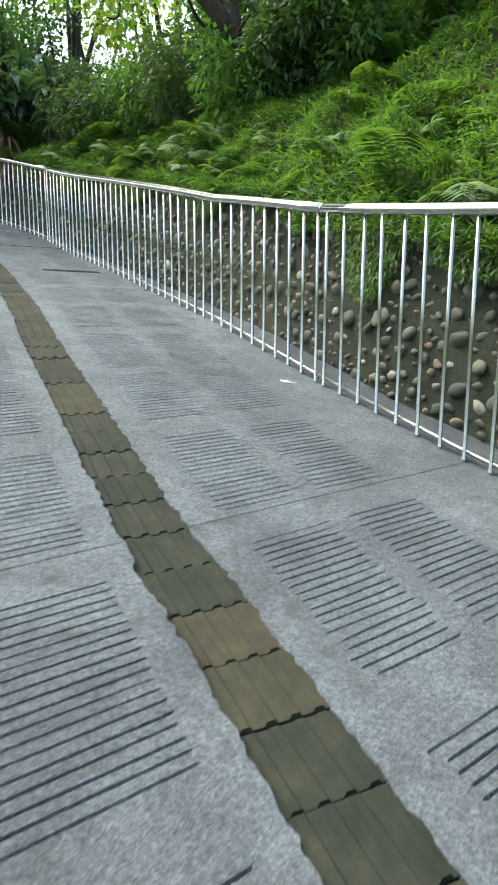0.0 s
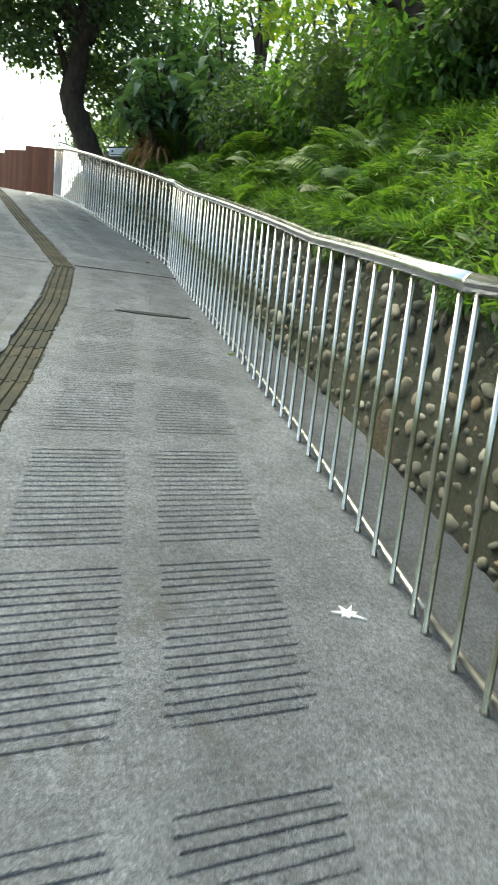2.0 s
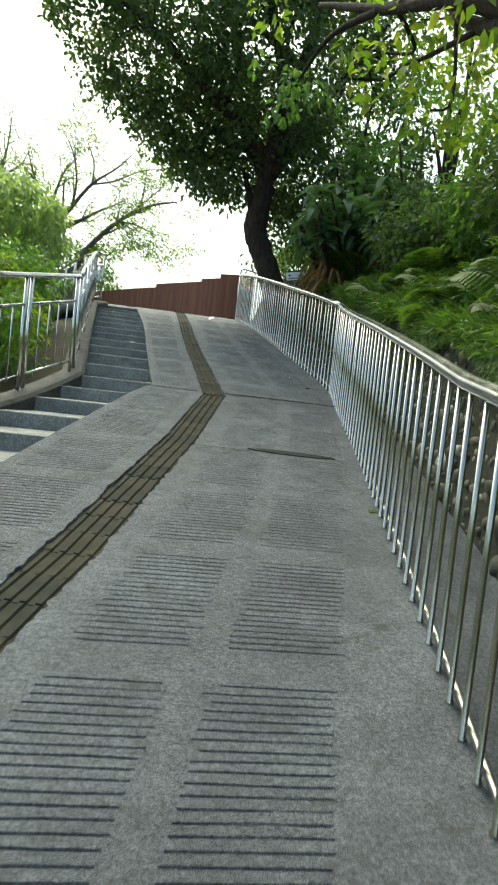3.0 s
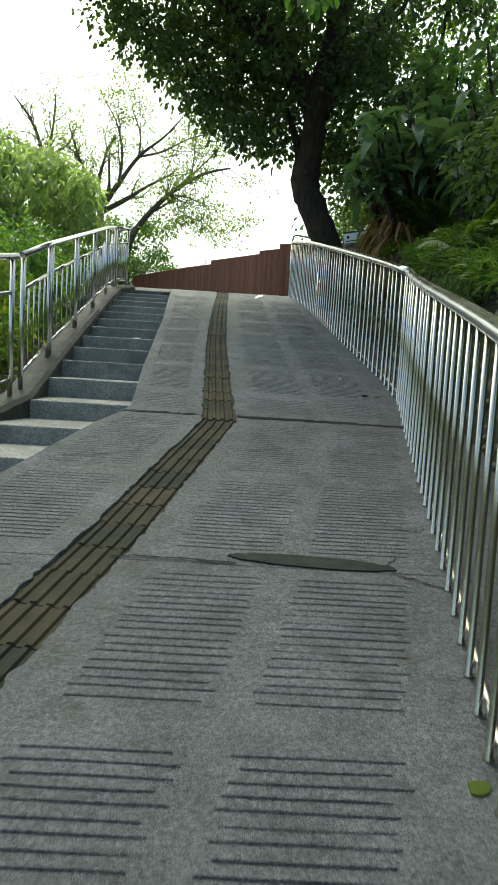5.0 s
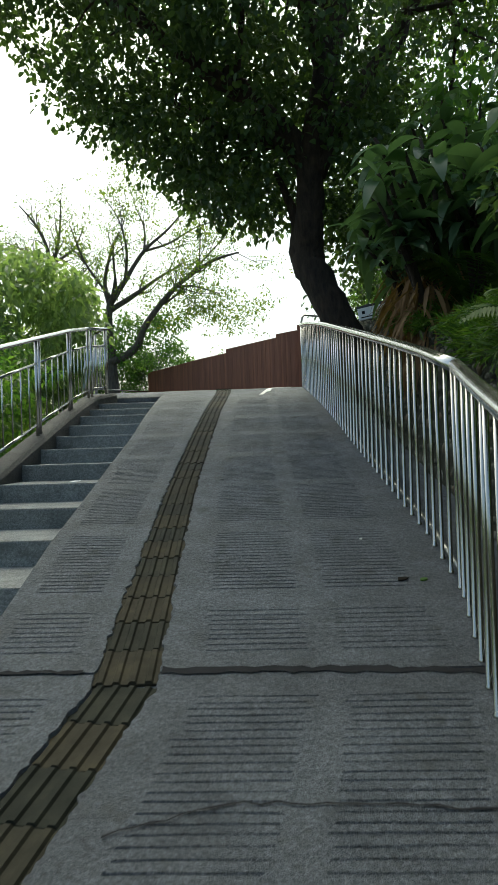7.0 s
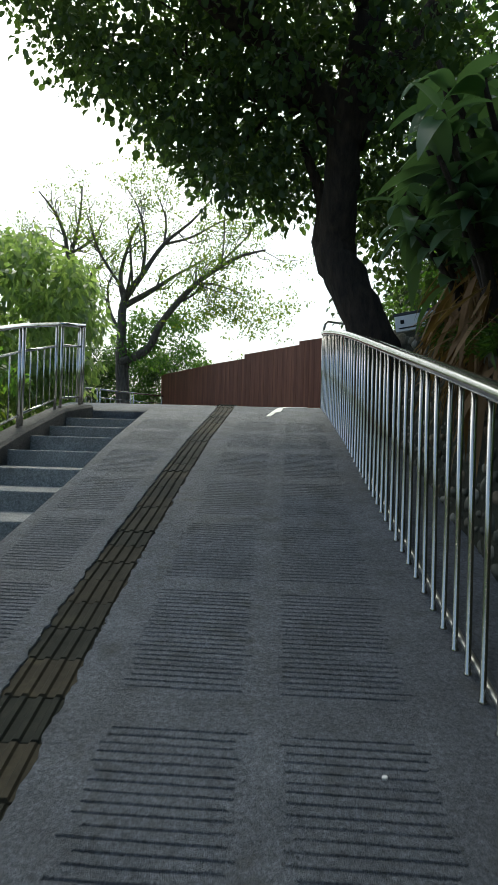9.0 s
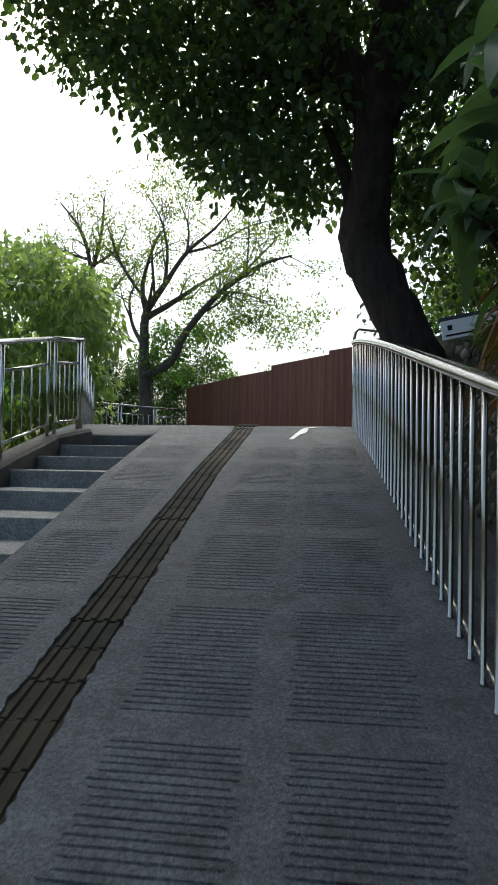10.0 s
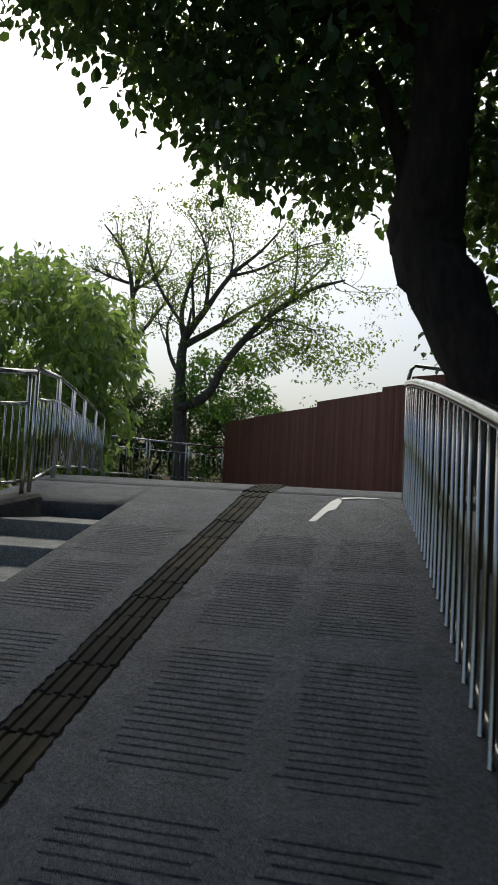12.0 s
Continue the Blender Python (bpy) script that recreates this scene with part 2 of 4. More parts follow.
def tube(points, radii, sides=10, wobble=0.0, seed=0):
    """Vertices and triangles of a tapered tube along points, closed at both ends."""
    pts = np.array(points, float)
    n = len(pts)
    rad = np.broadcast_to(np.array(radii, float), (n,))
    tang = np.gradient(pts, axis=0)
    tang /= np.linalg.norm(tang, axis=1)[:, None] + 1e-9
    ref = np.array([0.0, 0, 1]) if abs(tang[0][2]) < 0.9 else np.array([1.0, 0, 0])
    rng = np.random.default_rng(seed)
    verts, side = [], np.cross(tang[0], ref)
    side /= np.linalg.norm(side)
    ang = np.arange(sides) * 2 * np.pi / sides
    for k in range(n):
        side = side - tang[k] * np.dot(side, tang[k])
        side /= np.linalg.norm(side) + 1e-9
        up = np.cross(side, tang[k])
        rr = rad[k] * (1 + wobble * rng.normal(size=sides))
        verts.append(pts[k] + (np.cos(ang) * rr)[:, None] * side + (np.sin(ang) * rr)[:, None] * up)
    verts = np.vstack(verts + [pts[:1], pts[-1:]])
    tris = []
    for k in range(n - 1):
        for j in range(sides):
            a, b = k * sides + j, k * sides + (j + 1) % sides
            c, d = a + sides, b + sides
            tris += [(a, b, d), (a, d, c)]
    e0, e1 = n * sides, n * sides + 1
    for j in range(sides):
        tris += [(e0, (j + 1) % sides, j), (e1, (n - 1) * sides + j, (n - 1) * sides + (j + 1) % sides)]
    return verts, np.array(tris)


def join(pieces):
    vs, ts, base = [], [], 0
    for v, t in pieces:
        vs.append(v)
        ts.append(t + base)
        base += len(v)
    return np.vstack(vs), np.vstack(ts)


def tube_part(name, points, radii, mat, parent, sides=10, label=""):
    v, t = tube(points, radii, sides)
    ob = fast_mesh(name, v, t, mat, parent)
    ob.data.polygons.foreach_set("use_smooth", [True] * (len(t) - 2 * sides) + [False] * 2 * sides)
    return tagged(ob, label)


def unit(v):
    return v / (np.linalg.norm(v, axis=-1, keepdims=True) + 1e-9)


def leaves(base, along, normal, length, width, droop=0.15):
    """Folded pointed leaves as arrays: six vertices and six triangles each."""
    along = unit(along)
    side = unit(np.cross(along, normal))
    nrm = np.cross(side, along)
    L, W = length[:, None], width[:, None]
    v0 = base
    v1 = base + along * L * 0.38 + side * W * 0.5 + nrm * W * 0.14
    v2 = base + along * L * 0.38 - side * W * 0.5 + nrm * W * 0.14
    v3 = base + along * L * 0.4
    v4 = base + along * L - nrm * L * droop
    verts = np.stack([v0, v1, v2, v3, v4], 1).reshape(-1, 3)
    f = np.array([(0, 1, 3), (0, 3, 2), (3, 1, 4), (2, 3, 4)])
    tris = (np.arange(len(base)) * 5)[:, None, None] + f[None]
    return verts, tris.reshape(-1, 3)


def round_leaves(base, along, normal, length, width, droop=0.15):
    """Rounder leaves, seven vertices each, for the crowns seen from near."""
    along = unit(along)
    side = unit(np.cross(along, normal))
    nrm = np.cross(side, along)
    L, W = length[:, None], width[:, None]
    v = [base]
    for f, w in ((0.3, 0.46), (0.72, 0.40)):
        v += [base + along * L * f + side * W * w + nrm * W * 0.12, base + along * L * f - side * W * w + nrm * W * 0.12]
    v += [base + along * L * 0.5, base + along * L - nrm * L * droop]
    verts = np.stack(v, 1).reshape(-1, 3)
    f = np.array([(0, 1, 5), (0, 5, 2), (1, 3, 5), (2, 5, 4), (3, 6, 5), (4, 5, 6)])
    return verts, ((np.arange(len(base)) * 7)[:, None, None] + f[None]).reshape(-1, 3)


def clump_leaves(rng, centres, radii, count, length, width, flat=0.75, hang=0.35, rounded=False):
    """Leaves scattered in uneven clumps, more on their outside, hanging a little."""
    centres, radii = np.asarray(centres, float), np.asarray(radii, float)
    idx = np.repeat(np.arange(len(centres)), count)
    d = unit(rng.normal(size=(len(idx), 3)))
    r = radii[idx] * rng.uniform(0.25, 1.0, len(idx)) ** 0.6
    p = centres[idx] + d * r[:, None] * np.array([1, 1, flat])
    along = unit(d * 0.7 + rng.normal(size=d.shape) * 0.6 + np.array([0, 0, -hang]))
    nrm = unit(rng.normal(size=d.shape) * 0.6 + np.array([0, 0, 1.0]))
    s = rng.uniform(0.7, 1.3, len(idx))
    return (round_leaves if rounded else leaves)(p, along, nrm, length * s, width * s)


# ---- plan: height of the way, its edges, rail and strip, by y ----
HY = [-14, 0.765, 2.1, 3.6, 6.35, 8.52, 10, 14.65, 16.5, 17.5, 18.5, 20, 45]
HZ = [-2.9, 0.30, 0.62, 0.98, 1.53, 1.945, 2.31, 3.35, 3.71, 3.9, 3.97, 4.0, 4.1]


def H(y):
    return float(np.interp(y, HY, HZ))


def line(ys, xs):
    return lambda y: float(np.interp(y, ys, xs))


strip_mid = line([-14, -0.5, 0.95, 2.1, 3.25, 4.3, 6.55, 8.52, 11.25, 13.0, 15.0, 17.0, 18.5, 20.5], [-3.1, 0.2, 0.505, 0.80, 1.08, 1.385, 1.93, 2.305, 2.171, 2.12, 2.077, 2.05, 1.96, 1.71])
edge_left = line([-14, 0, 5.43, 8.3, 8.76, 10, 13, 16.48, 17.5], [-4.6, -0.95, 0.79, 1.46, 1.63, 1.54, 1.37, 1.09, 1.02])
rail_right = line([-14, 0.6, 2.0, 6.0, 7.13, 9.25, 10.0, 12.0, 13.45, 15.5, 17.47], [0.9, 2.43, 2.58, 3.27, 3.45, 3.775, 3.775, 3.665, 3.59, 3.48, 3.355])
rail_height = line([-5.5, 0.0, 2.0, 3.6, 17.5], [1.9, 1.43, 1.19, 1.09, 1.09])
rail_left = line([-14, 0, 7.43, 8.8, 16.0, 16.45], [-5.4, -1.75, 0.50, 0.76, 0.14, 0.32])
strip_width = line([0, 4, 8.5, 10, 15, 20], [0.285, 0.25, 0.245, 0.226, 0.22, 0.25])


def wall_x(y):
    return float(np.interp(y, [-14, 0.9, 1.8, 2.3, 4.5, 8.5, 17.5, 30], [1.6, 3.0, 3.08, 3.18, 3.58, 4.2, 4.05, 4.6]))


def bank_rise(d):
    return 0.8 * np.clip(d, 0, 3.2) + 0.4 * np.clip(d - 3.2, 0, 3.0) + 0.1 * np.maximum(d - 6.2, 0)


def bank_steep(y):
    """The bank flattens towards the head of the ramp."""
    return np.interp(y, [6.0, 10.5], [1.0, 0.5])


def bank_z(x, y):
    """Planted bank behind the stone wall."""
    d = x - wall_x(y) - 0.2
    top = H(y) + 1.12
    return top + bank_rise(d) * bank_steep(y) + 0.1 * noise.noise((x * 0.8, y * 0.8, 3.0))


# ---- the large structure ----
def grid_mesh(name, xs_of, ys, zf, mat, parent=None):
    """Sheet of rows ys; xs_of(y) gives each row's x values; zf(x, y) the height."""
    verts, faces, n = [], [], len(xs_of(ys[0]))
    for y in ys:
        verts += [(x, y, zf(x, y)) for x in xs_of(y)]
    for r in range(len(ys) - 1):
        for c in range(n - 1):
            a = r * n + c
            faces.append((a, a + 1, a + n + 1, a + n))
    return mesh_object(name, verts, faces, mat, parent, True)


def terrain_z(x, y):
    xl, xr = rail_left(y) - 0.25, wall_x(y) + 0.25
    base = H(y) - 0.32
    if y > 17:
        xl = float(np.interp(y, [17, 23, 28, 34], [0.1, -2.0, -4.4, -4.6]))
        xr = max(xr, 4.2)
    if x < xl:
        z = base - 0.45 * min(xl - x, 9) - 0.02 * max(xl - x - 9, 0)
    elif x > xr:
        z = bank_z(x, y) - 0.02 if x < xr + 12 else bank_z(xr + 12, y) - 0.05 * (x - xr - 12)
        z = min(z, base + 1.4 + 0.8 * (x - xr))
    else:
        z = base
    far = max(0.0, math.hypot(x - 2, y - 12) - 45)
    return max(z - far * 0.06, -9.0) + (0.06 * noise.noise((x, y, 0.0)) if x < xl or x > xr else 0)


xs_near = [-30, -24, -19, -15, -12, -9.5, -7.5, -6, -5, -4, -3.2, -2.5, -1.9, -1.4, -0.9, -0.4, 0.1, 0.6, 1.2, 1.8, 2.4, 2.9, 3.3, 3.7, 4.1, 4.5, 5, 5.5, 6, 6.7, 7.5, 8.5, 9.5, 11, 13, 16, 20, 25, 32]
xs_all = [-2500, -700, -200, -90, -50] + xs_near + [50, 90, 200, 700, 2500]
ys_all = [-2500, -700, -200, -80, -40, -25] + [-16 + 0.7 * k for k in range(80)] + [44, 52, 64, 90, 200, 700, 2500]
ground = grid_mesh("ground", lambda y: xs_all, ys_all, terrain_z, SOIL)
tagged(ground, "dark soil with leaf litter under the planting", "ground", kind="structure")

# concrete way: slabs with groups of grooves and a sunken bed for the tactile strip
floor = thing("floor", "grey concrete ramp with pressed grip grooves, worn and stained", "ramp", kind="structure")
JOINTS = [-14, -8.5, -5.0, -2.2, 0.70, 6.28, 8.62, 17.6]
# foot, head and groove spacing of each pressed block
BLOCKS = [(-2.3, -1.5, 0.041), (-1.25, -0.5, 0.041), (-0.25, 0.50, 0.041), (0.73, 1.48, 0.04), (1.69, 2.42, 0.041), (2.55, 3.33, 0.042), (3.51, 4.30, 0.042), (4.47, 5.24, 0.043), (5.43, 6.18, 0.043), (6.40, 7.25, 0.041), (7.42, 8.46, 0.042), (8.75, 9.12, 0.042), (9.33, 10.11, 0.040), (10.31, 11.15, 0.035), (11.3, 12.12, 0.038), (12.3, 13.11, 0.043), (13.3, 14.12, 0.044), (14.36, 15.1, 0.042), (15.3, 16.0, 0.042)]
rnd = random.Random(5)
grooves = []
for foot, head, gap in BLOCKS:
    y = head
    while y > foot:
        yy = y + rnd.uniform(-0.003, 0.003)
        if not any(abs(yy - j) < 0.05 for j in JOINTS):
            wear = 0.7 if 7.0 < yy < 9.2 or yy > 14.2 or 0.6 < yy < 1.6 else 1.0
            grooves.append((yy, [wear * rnd.uniform(0.62, 1.0) for _ in range(3)]))
        y -= gap
grooves.sort()


def columns(y, shift):
    """x of the columns across the way, with the kind of each: 0 plain, 1..3 groove block, 4 strip bed."""
    m, e0, e1 = strip_mid(y), edge_left(y), rail_right(y) + 0.09
    s0, s1 = m - strip_width(y) / 2, m + strip_width(y) / 2
    w = [0.012 * noise.noise((m, y * 7, 3 + 7 * k)) + 0.019 * noise.noise((m, y * 27, 5 + 7 * k)) for k in range(2)]
    a0, a1 = max(s0 - 0.78, e0 + 0.1), s0 - 0.13
    a1 = max(a1, a0 + 0.05)
    cols = [(e0, 0), (a0 - 0.004, 0), (a0, 1), ((a0 + a1) / 2, 1), (a1, 1), (a1 + 0.004, 0), (s0 + w[0] - 0.004, 0), (s0 + w[0], 4), (s1 + w[1], 4), (s1 + w[1] + 0.004, 0)]
    for kind, b0, b1 in ((2, 0.19, 0.60), (3, 0.75, 1.17)):
        j0, j1 = (0.05 * noise.noise((y * 23, kind, q)) for q in (1.0, 9.0))
        b0, b1 = s1 + b0 + j0, min(s1 + b1 + j1, e1 - 0.05)
        cols += [(b0 - 0.004, 0), (b0, kind), (b0 * 0.66 + b1 * 0.34, kind), (b0 * 0.34 + b1 * 0.66, kind), (b1, kind), (b1 + 0.004, 0)]
    return cols + [(e1, 0)]


def slab(y0, y1):
    rows = [(y, None, 0.0, y) for y in np.linspace(y0 + (0.014 if y0 == 8.62 else 0.0025), y1 - 0.0025, max(2, int((y1 - y0) / (0.03 if y1 > -3 else 0.2))))]
    mine = [g for g in grooves if y0 + 0.03 < g[0] < y1 - 0.03]
    rows = [r for r in rows if not any(abs(r[0] - g[0]) < 0.012 for g in mine)]
    for y, deep in mine:
        rows += [(y - 0.0056, deep, 0.0, y), (y - 0.0021, deep, 1.0, y), (y + 0.0016, deep, 1.0, y), (y + 0.0048, deep, 0.0, y)]
    rows.sort(key=lambda r: r[0])
    verts, faces, n = [], [], 0
    for y, deep, d, gy in rows:
        cols = columns(y, 0)
        n = len(cols)
        for x, kind in cols:
            z = H(y) + 0.004 * noise.noise((x * 1.5, y * 1.5, 0.5))
            yy = y
            if kind == 4:
                z -= 0.024
            if deep is not None and kind in (1, 2, 3):
                z -= (0.013 if gy > 9 else 0.010) * deep[kind - 1] * d * max(0.0, min(1.0, 0.9 + 0.9 * noise.noise((x * 3.1, gy * 9, 2.0))))
                yy += 0.007 * noise.noise((x * 4, gy * 40, 8.0))
            verts.append((x, yy, z))
    kinds, deep_faces = [k for _, k in columns(y0 + 0.1, 0)], []
    for r in range(len(rows) - 1):
        for c in range(n - 1):
            a = r * n + c
            faces.append((a, a + 1, a + n + 1, a + n))
            # bottom faces of the deeper grooves take the darker concrete
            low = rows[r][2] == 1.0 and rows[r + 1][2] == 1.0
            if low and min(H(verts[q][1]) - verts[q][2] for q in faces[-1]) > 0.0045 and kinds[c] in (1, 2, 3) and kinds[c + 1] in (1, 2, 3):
                deep_faces.append(len(faces) - 1)
    # skirt down all round, so that the slab has thickness
    R = len(rows)
    rim = list(range(n)) + [r * n + n - 1 for r in range(1, R)] + [(R - 1) * n + c for c in range(n - 2, -1, -1)] + [r * n for r in range(R - 2, 0, -1)]
    base = len(verts)
    verts += [(verts[i][0], verts[i][1], verts[i][2] - 0.28) for i in rim]
    for k in range(len(rim)):
        q = (k + 1) % len(rim)
        faces.append((rim[q], rim[k], base + k, base + q))
    ob = mesh_object("slab", verts, faces, CONCRETE, floor)
    ob.data.materials.append(GROOVE_DARK)
    for k in deep_faces:
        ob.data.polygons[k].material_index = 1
    return ob


for y0, y1 in zip(JOINTS, JOINTS[1:]):
    slab(y0, y1)


def landing_z(x, y):
    return H(y) + 0.006 * noise.noise((x * 0.8, y * 0.8, 2.0)) + (0.0 if x < 3.4 else 0.0)


def landing_left(y):
    return float(np.interp(y, [16.5, 17.6, 23, 28, 34], [-0.25, -0.3, -2.2, -4.7, -5.4]))


landing = grid_mesh("landing", lambda y: [landing_left(y) + (5.4 - landing_left(y)) * k / 24 for k in range(25)], [17.606 + 0.5 * k for k in range(34)], landing_z, CONCRETE, floor)
landing.modifiers.new("thick", "SOLIDIFY").thickness = 0.25
landing.modifiers["thick"].offset = -1

head = grid_mesh("head", lambda y: [-0.25 + (edge_left(y) + 0.247) * k / 6 for k in range(7)], [16.63, 16.9, 17.2, 17.4, 17.603], lambda x, y: H(y) - 0.003, CONCRETE, floor)
head.modifiers.new("thick", "SOLIDIFY").thickness = 0.25
head.modifiers["thick"].offset = -1

# gutter between the rail and the stone wall
gutter = grid_mesh("gutter", lambda y: [rail_right(y) + 0.094 + (wall_x(y) + 0.1 - rail_right(y) - 0.094) * k / 4 for k in range(5)], [-14 + 0.5 * k for k in range(65)], lambda x, y: H(y) - 0.06 + 0.01 * noise.noise((x * 3, y * 3, 1)), CONCRETE)
tagged(gutter, "grey damp concrete gutter along the ramp", "gutter", kind="structure")

# stairs beside the ramp, one step after another, their noses level with the ramp
stairs = thing("stairs", "shallow grey concrete steps beside the ramp", "stairs", kind="structure")
STEP_Y = [8.76 + 0.655 * k for k in range(-16, 12)]


def step(y0, y1):
    z, nxt = H(y0) - 0.002, H(y1)
    drop = H(y0 - 0.655)
    bm = bmesh.new()
    n = 6
    top, low = [], []
    ring = [(rail_left(y) + 0.12, y) for y in np.linspace(y0, y1 + 0.02, n)]
    ring += [(edge_left(y) - 0.003, y) for y in np.linspace(y1 + 0.02, y0, n)]
    for x, y in ring:
        top.append(bm.verts.new((x, y, z)))
        low.append(bm.verts.new((x, y, drop - 0.2)))
    bm.faces.new(top)
    bm.faces.new(low[::-1])
    for k in range(len(ring)):
        q = (k + 1) % len(ring)
        bm.faces.new((top[k], low[k], low[q], top[q]))
    front = [e for e in bm.edges if all(abs(v.co.z - z) < 1e-5 and abs(v.co.y - y0) < 1e-5 for v in e.verts)]
    bmesh.ops.bevel(bm, geom=front, offset=0.014, segments=2, affect="EDGES", profile=0.6)
    return part("step", bm, CONCRETE_DARK, stairs)


for y0, y1 in zip(STEP_Y, STEP_Y[1:]):
    step(y0, y1)
step(STEP_Y[-1], STEP_Y[-1] + 0.6)

# sloping kerb that carries the stair railing
kerb_lift = line([9.0, 16.0], [0.03, 0.10])


def kerb_piece(y0, y1, n):
    bm = bmesh.new()
    rows = []
    for y in np.linspace(y0, y1, n):
        x, z = rail_left(y), H(y) + kerb_lift(y)
        rows.append([bm.verts.new(p) for p in ((x - 0.12, y, z - 0.7), (x - 0.12, y, z - 0.03), (x - 0.09, y, z), (x + 0.09, y, z), (x + 0.122, y, z - 0.03), (x + 0.122, y, z - 0.7))])
    for a, b in zip(rows, rows[1:]):
        for k in range(5):
            bm.faces.new((a[k], a[k + 1], b[k + 1], b[k]))
    bm.faces.new(rows[0])
    bm.faces.new(rows[-1][::-1])
    return part("kerb", bm, CONCRETE_KERB, stairs, "stained brown-grey concrete kerb")


kerb_piece(-9, 8.8, 26)
kerb_piece(8.803, 16.45, 16)

# tactile strip: one tile after another in its bed
strip = thing("tactile_paving", "strip of worn brown-grey tactile tiles with long ridges", "tactile paving", kind="structure")


def tile_mesh():
    bm = bmesh.new()
    add_box(bm, -0.118, 0.118, -0.122, 0.122, -0.03, 0.0, bevel=0.004)
    for x in (-0.078, -0.026, 0.026, 0.078):
        w, y = 0.014, 0.1205
        vs = [bm.verts.new(p) for p in ((x - w, -y, 0), (x + w, -y, 0), (x + w, y, 0), (x - w, y, 0), (x - w * 0.6, -y + 0.004, 0.0095), (x + w * 0.6, -y + 0.004, 0.0095), (x + w * 0.6, y - 0.004, 0.0095), (x - w * 0.6, y - 0.004, 0.0095))]
        for f in ((4, 5, 6, 7), (0, 1, 5, 4), (1, 2, 6, 5), (2, 3, 7, 6), (3, 0, 4, 7)):
            bm.faces.new([vs[k] for k in f])
    first = part("tile", bm, TILE, strip)
    return first


first_tile = tile_mesh()
tile_data = first_tile.data
y, first = -3.2, True
rnd = random.Random(8)
while y < 20.2:
    dx = strip_mid(y + 0.1) - strip_mid(y - 0.1)
    dz = H(y + 0.1) - H(y - 0.1)
    ob = first_tile if first else new("tile", tile_data)
    first = False
    ob.parent = strip
    sunk = -0.012 if y < 17.6 else 0.012
    ob.matrix_basis = pose(strip_mid(y), y, H(y) + sunk + rnd.uniform(-0.003, 0.003), math.degrees(math.atan2(dz, 0.2)) + rnd.uniform(-0.5, 0.5), rnd.uniform(-0.5, 0.5), -math.degrees(math.atan2(dx, 0.2)) + rnd.uniform(-0.7, 0.7)) @ Matrix.Diagonal(((strip_width(y) + 0.045) / 0.238, 1, 1, 1))
    y += 0.2495 / math.sqrt(1 + (dx / 0.2) ** 2 + (dz / 0.2) ** 2)

# stone-studded retaining wall
wall = thing("retaining_wall", "dark mossy retaining wall studded with rounded cobbles", "retaining wall", kind="structure")


def wall_face(y, h):
    """A point on the wall's face: it leans back as it rises."""
    return Vector((wall_x(y) + 0.12 * h + 0.03 * noise.noise((y * 1.3, h * 2, 4.0)), y, H(y) - 0.07 + h))


WALL_Y = [-10 + 0.25 * k for k in range(114)]
wv, wf, WN = [], [], 8
for y in WALL_Y:
    top = 1.18 + 0.10 * noise.noise((y * 0.9, 0, 0))
    for k in range(WN):
        wv.append(wall_face(y, -0.15 + (top + 0.15) * k / (WN - 1)))
    b = wall_face(y, top)
    wv += [b + Vector((0.35, 0, -0.02)), b + Vector((0.35, 0, -1.4))]
M = WN + 2
for r in range(len(WALL_Y) - 1):
    for k in range(M - 1):
        a = r * M + k
        wf.append((a, a + M, a + M + 1, a + 1))
mesh_object("mortar", wv, wf, MORTAR, wall, True)

rnd = random.Random(21)
stone_meshes = []
for k in range(6):
    bm = bmesh.new()
    bmesh.ops.create_icosphere(bm, subdivisions=2, radius=1.0)
    for v in bm.verts:
        n = noise.noise(v.co * 1.1 + Vector((k * 5.0, 0, 0)))
        v.co *= 1 + 0.42 * n
    me = bpy.data.meshes.new("stone")
    bm.to_mesh(me)
    bm.free()
    me.materials.append(STONE)
    me.polygons.foreach_set("use_smooth", [True] * len(me.polygons))
    stone_meshes.append(me)
spots, tries = [], 0
cell = {}
while tries < 26000 and len(spots) < 2600:
    tries += 1
    y, h = rnd.uniform(-3.0, 15.5), rnd.uniform(0.02, 1.12)
    r = rnd.choice([0.022, 0.027, 0.033, 0.038, 0.043, 0.05, 0.058, 0.07])
    key = (int(y * 4), int(h * 4))
    near = [q for i in (-1, 0, 1) for j in (-1, 0, 1) for q in cell.get((key[0] + i, key[1] + j), ())]
    if all((q[0] - y) ** 2 + (q[1] - h) ** 2 > ((q[2] + r) * 1.2) ** 2 for q in near):
        spots.append((y, h, r))
        cell.setdefault(key, []).append((y, h, r))
joined, count = [], 0
for y, h, r in spots:
    p = wall_face(y, h)
    m = pose(p.x + 0.1 * r + rnd.uniform(-0.01, 0.014), p.y, p.z, rnd.uniform(-40, 40), rnd.uniform(-30, 30), rnd.uniform(-25, 25)) @ Matrix.Diagonal((r * rnd.uniform(0.5, 0.75), r * rnd.uniform(0.9, 1.6), r * rnd.uniform(0.65, 1.1), 1))
    me = rnd.choice(stone_meshes)
    if 0.3 < y < 4.2 and count < 300:
        ob = new("stone", me)
        ob.parent = wall
        ob.matrix_basis = m
        count += 1
    else:
        joined.append((me, m))
sv, st, base = [], [], 0
for me, m in joined:
    co = np.empty(len(me.vertices) * 3, np.float32)
    me.vertices.foreach_get("co", co)
    a = np.array(m)
    sv.append(co.reshape(-1, 3) @ a[:3, :3].T + a[:3, 3])
    st.append(np.array([tuple(f.vertices) for f in me.polygons]) + base)
    base += len(me.vertices)
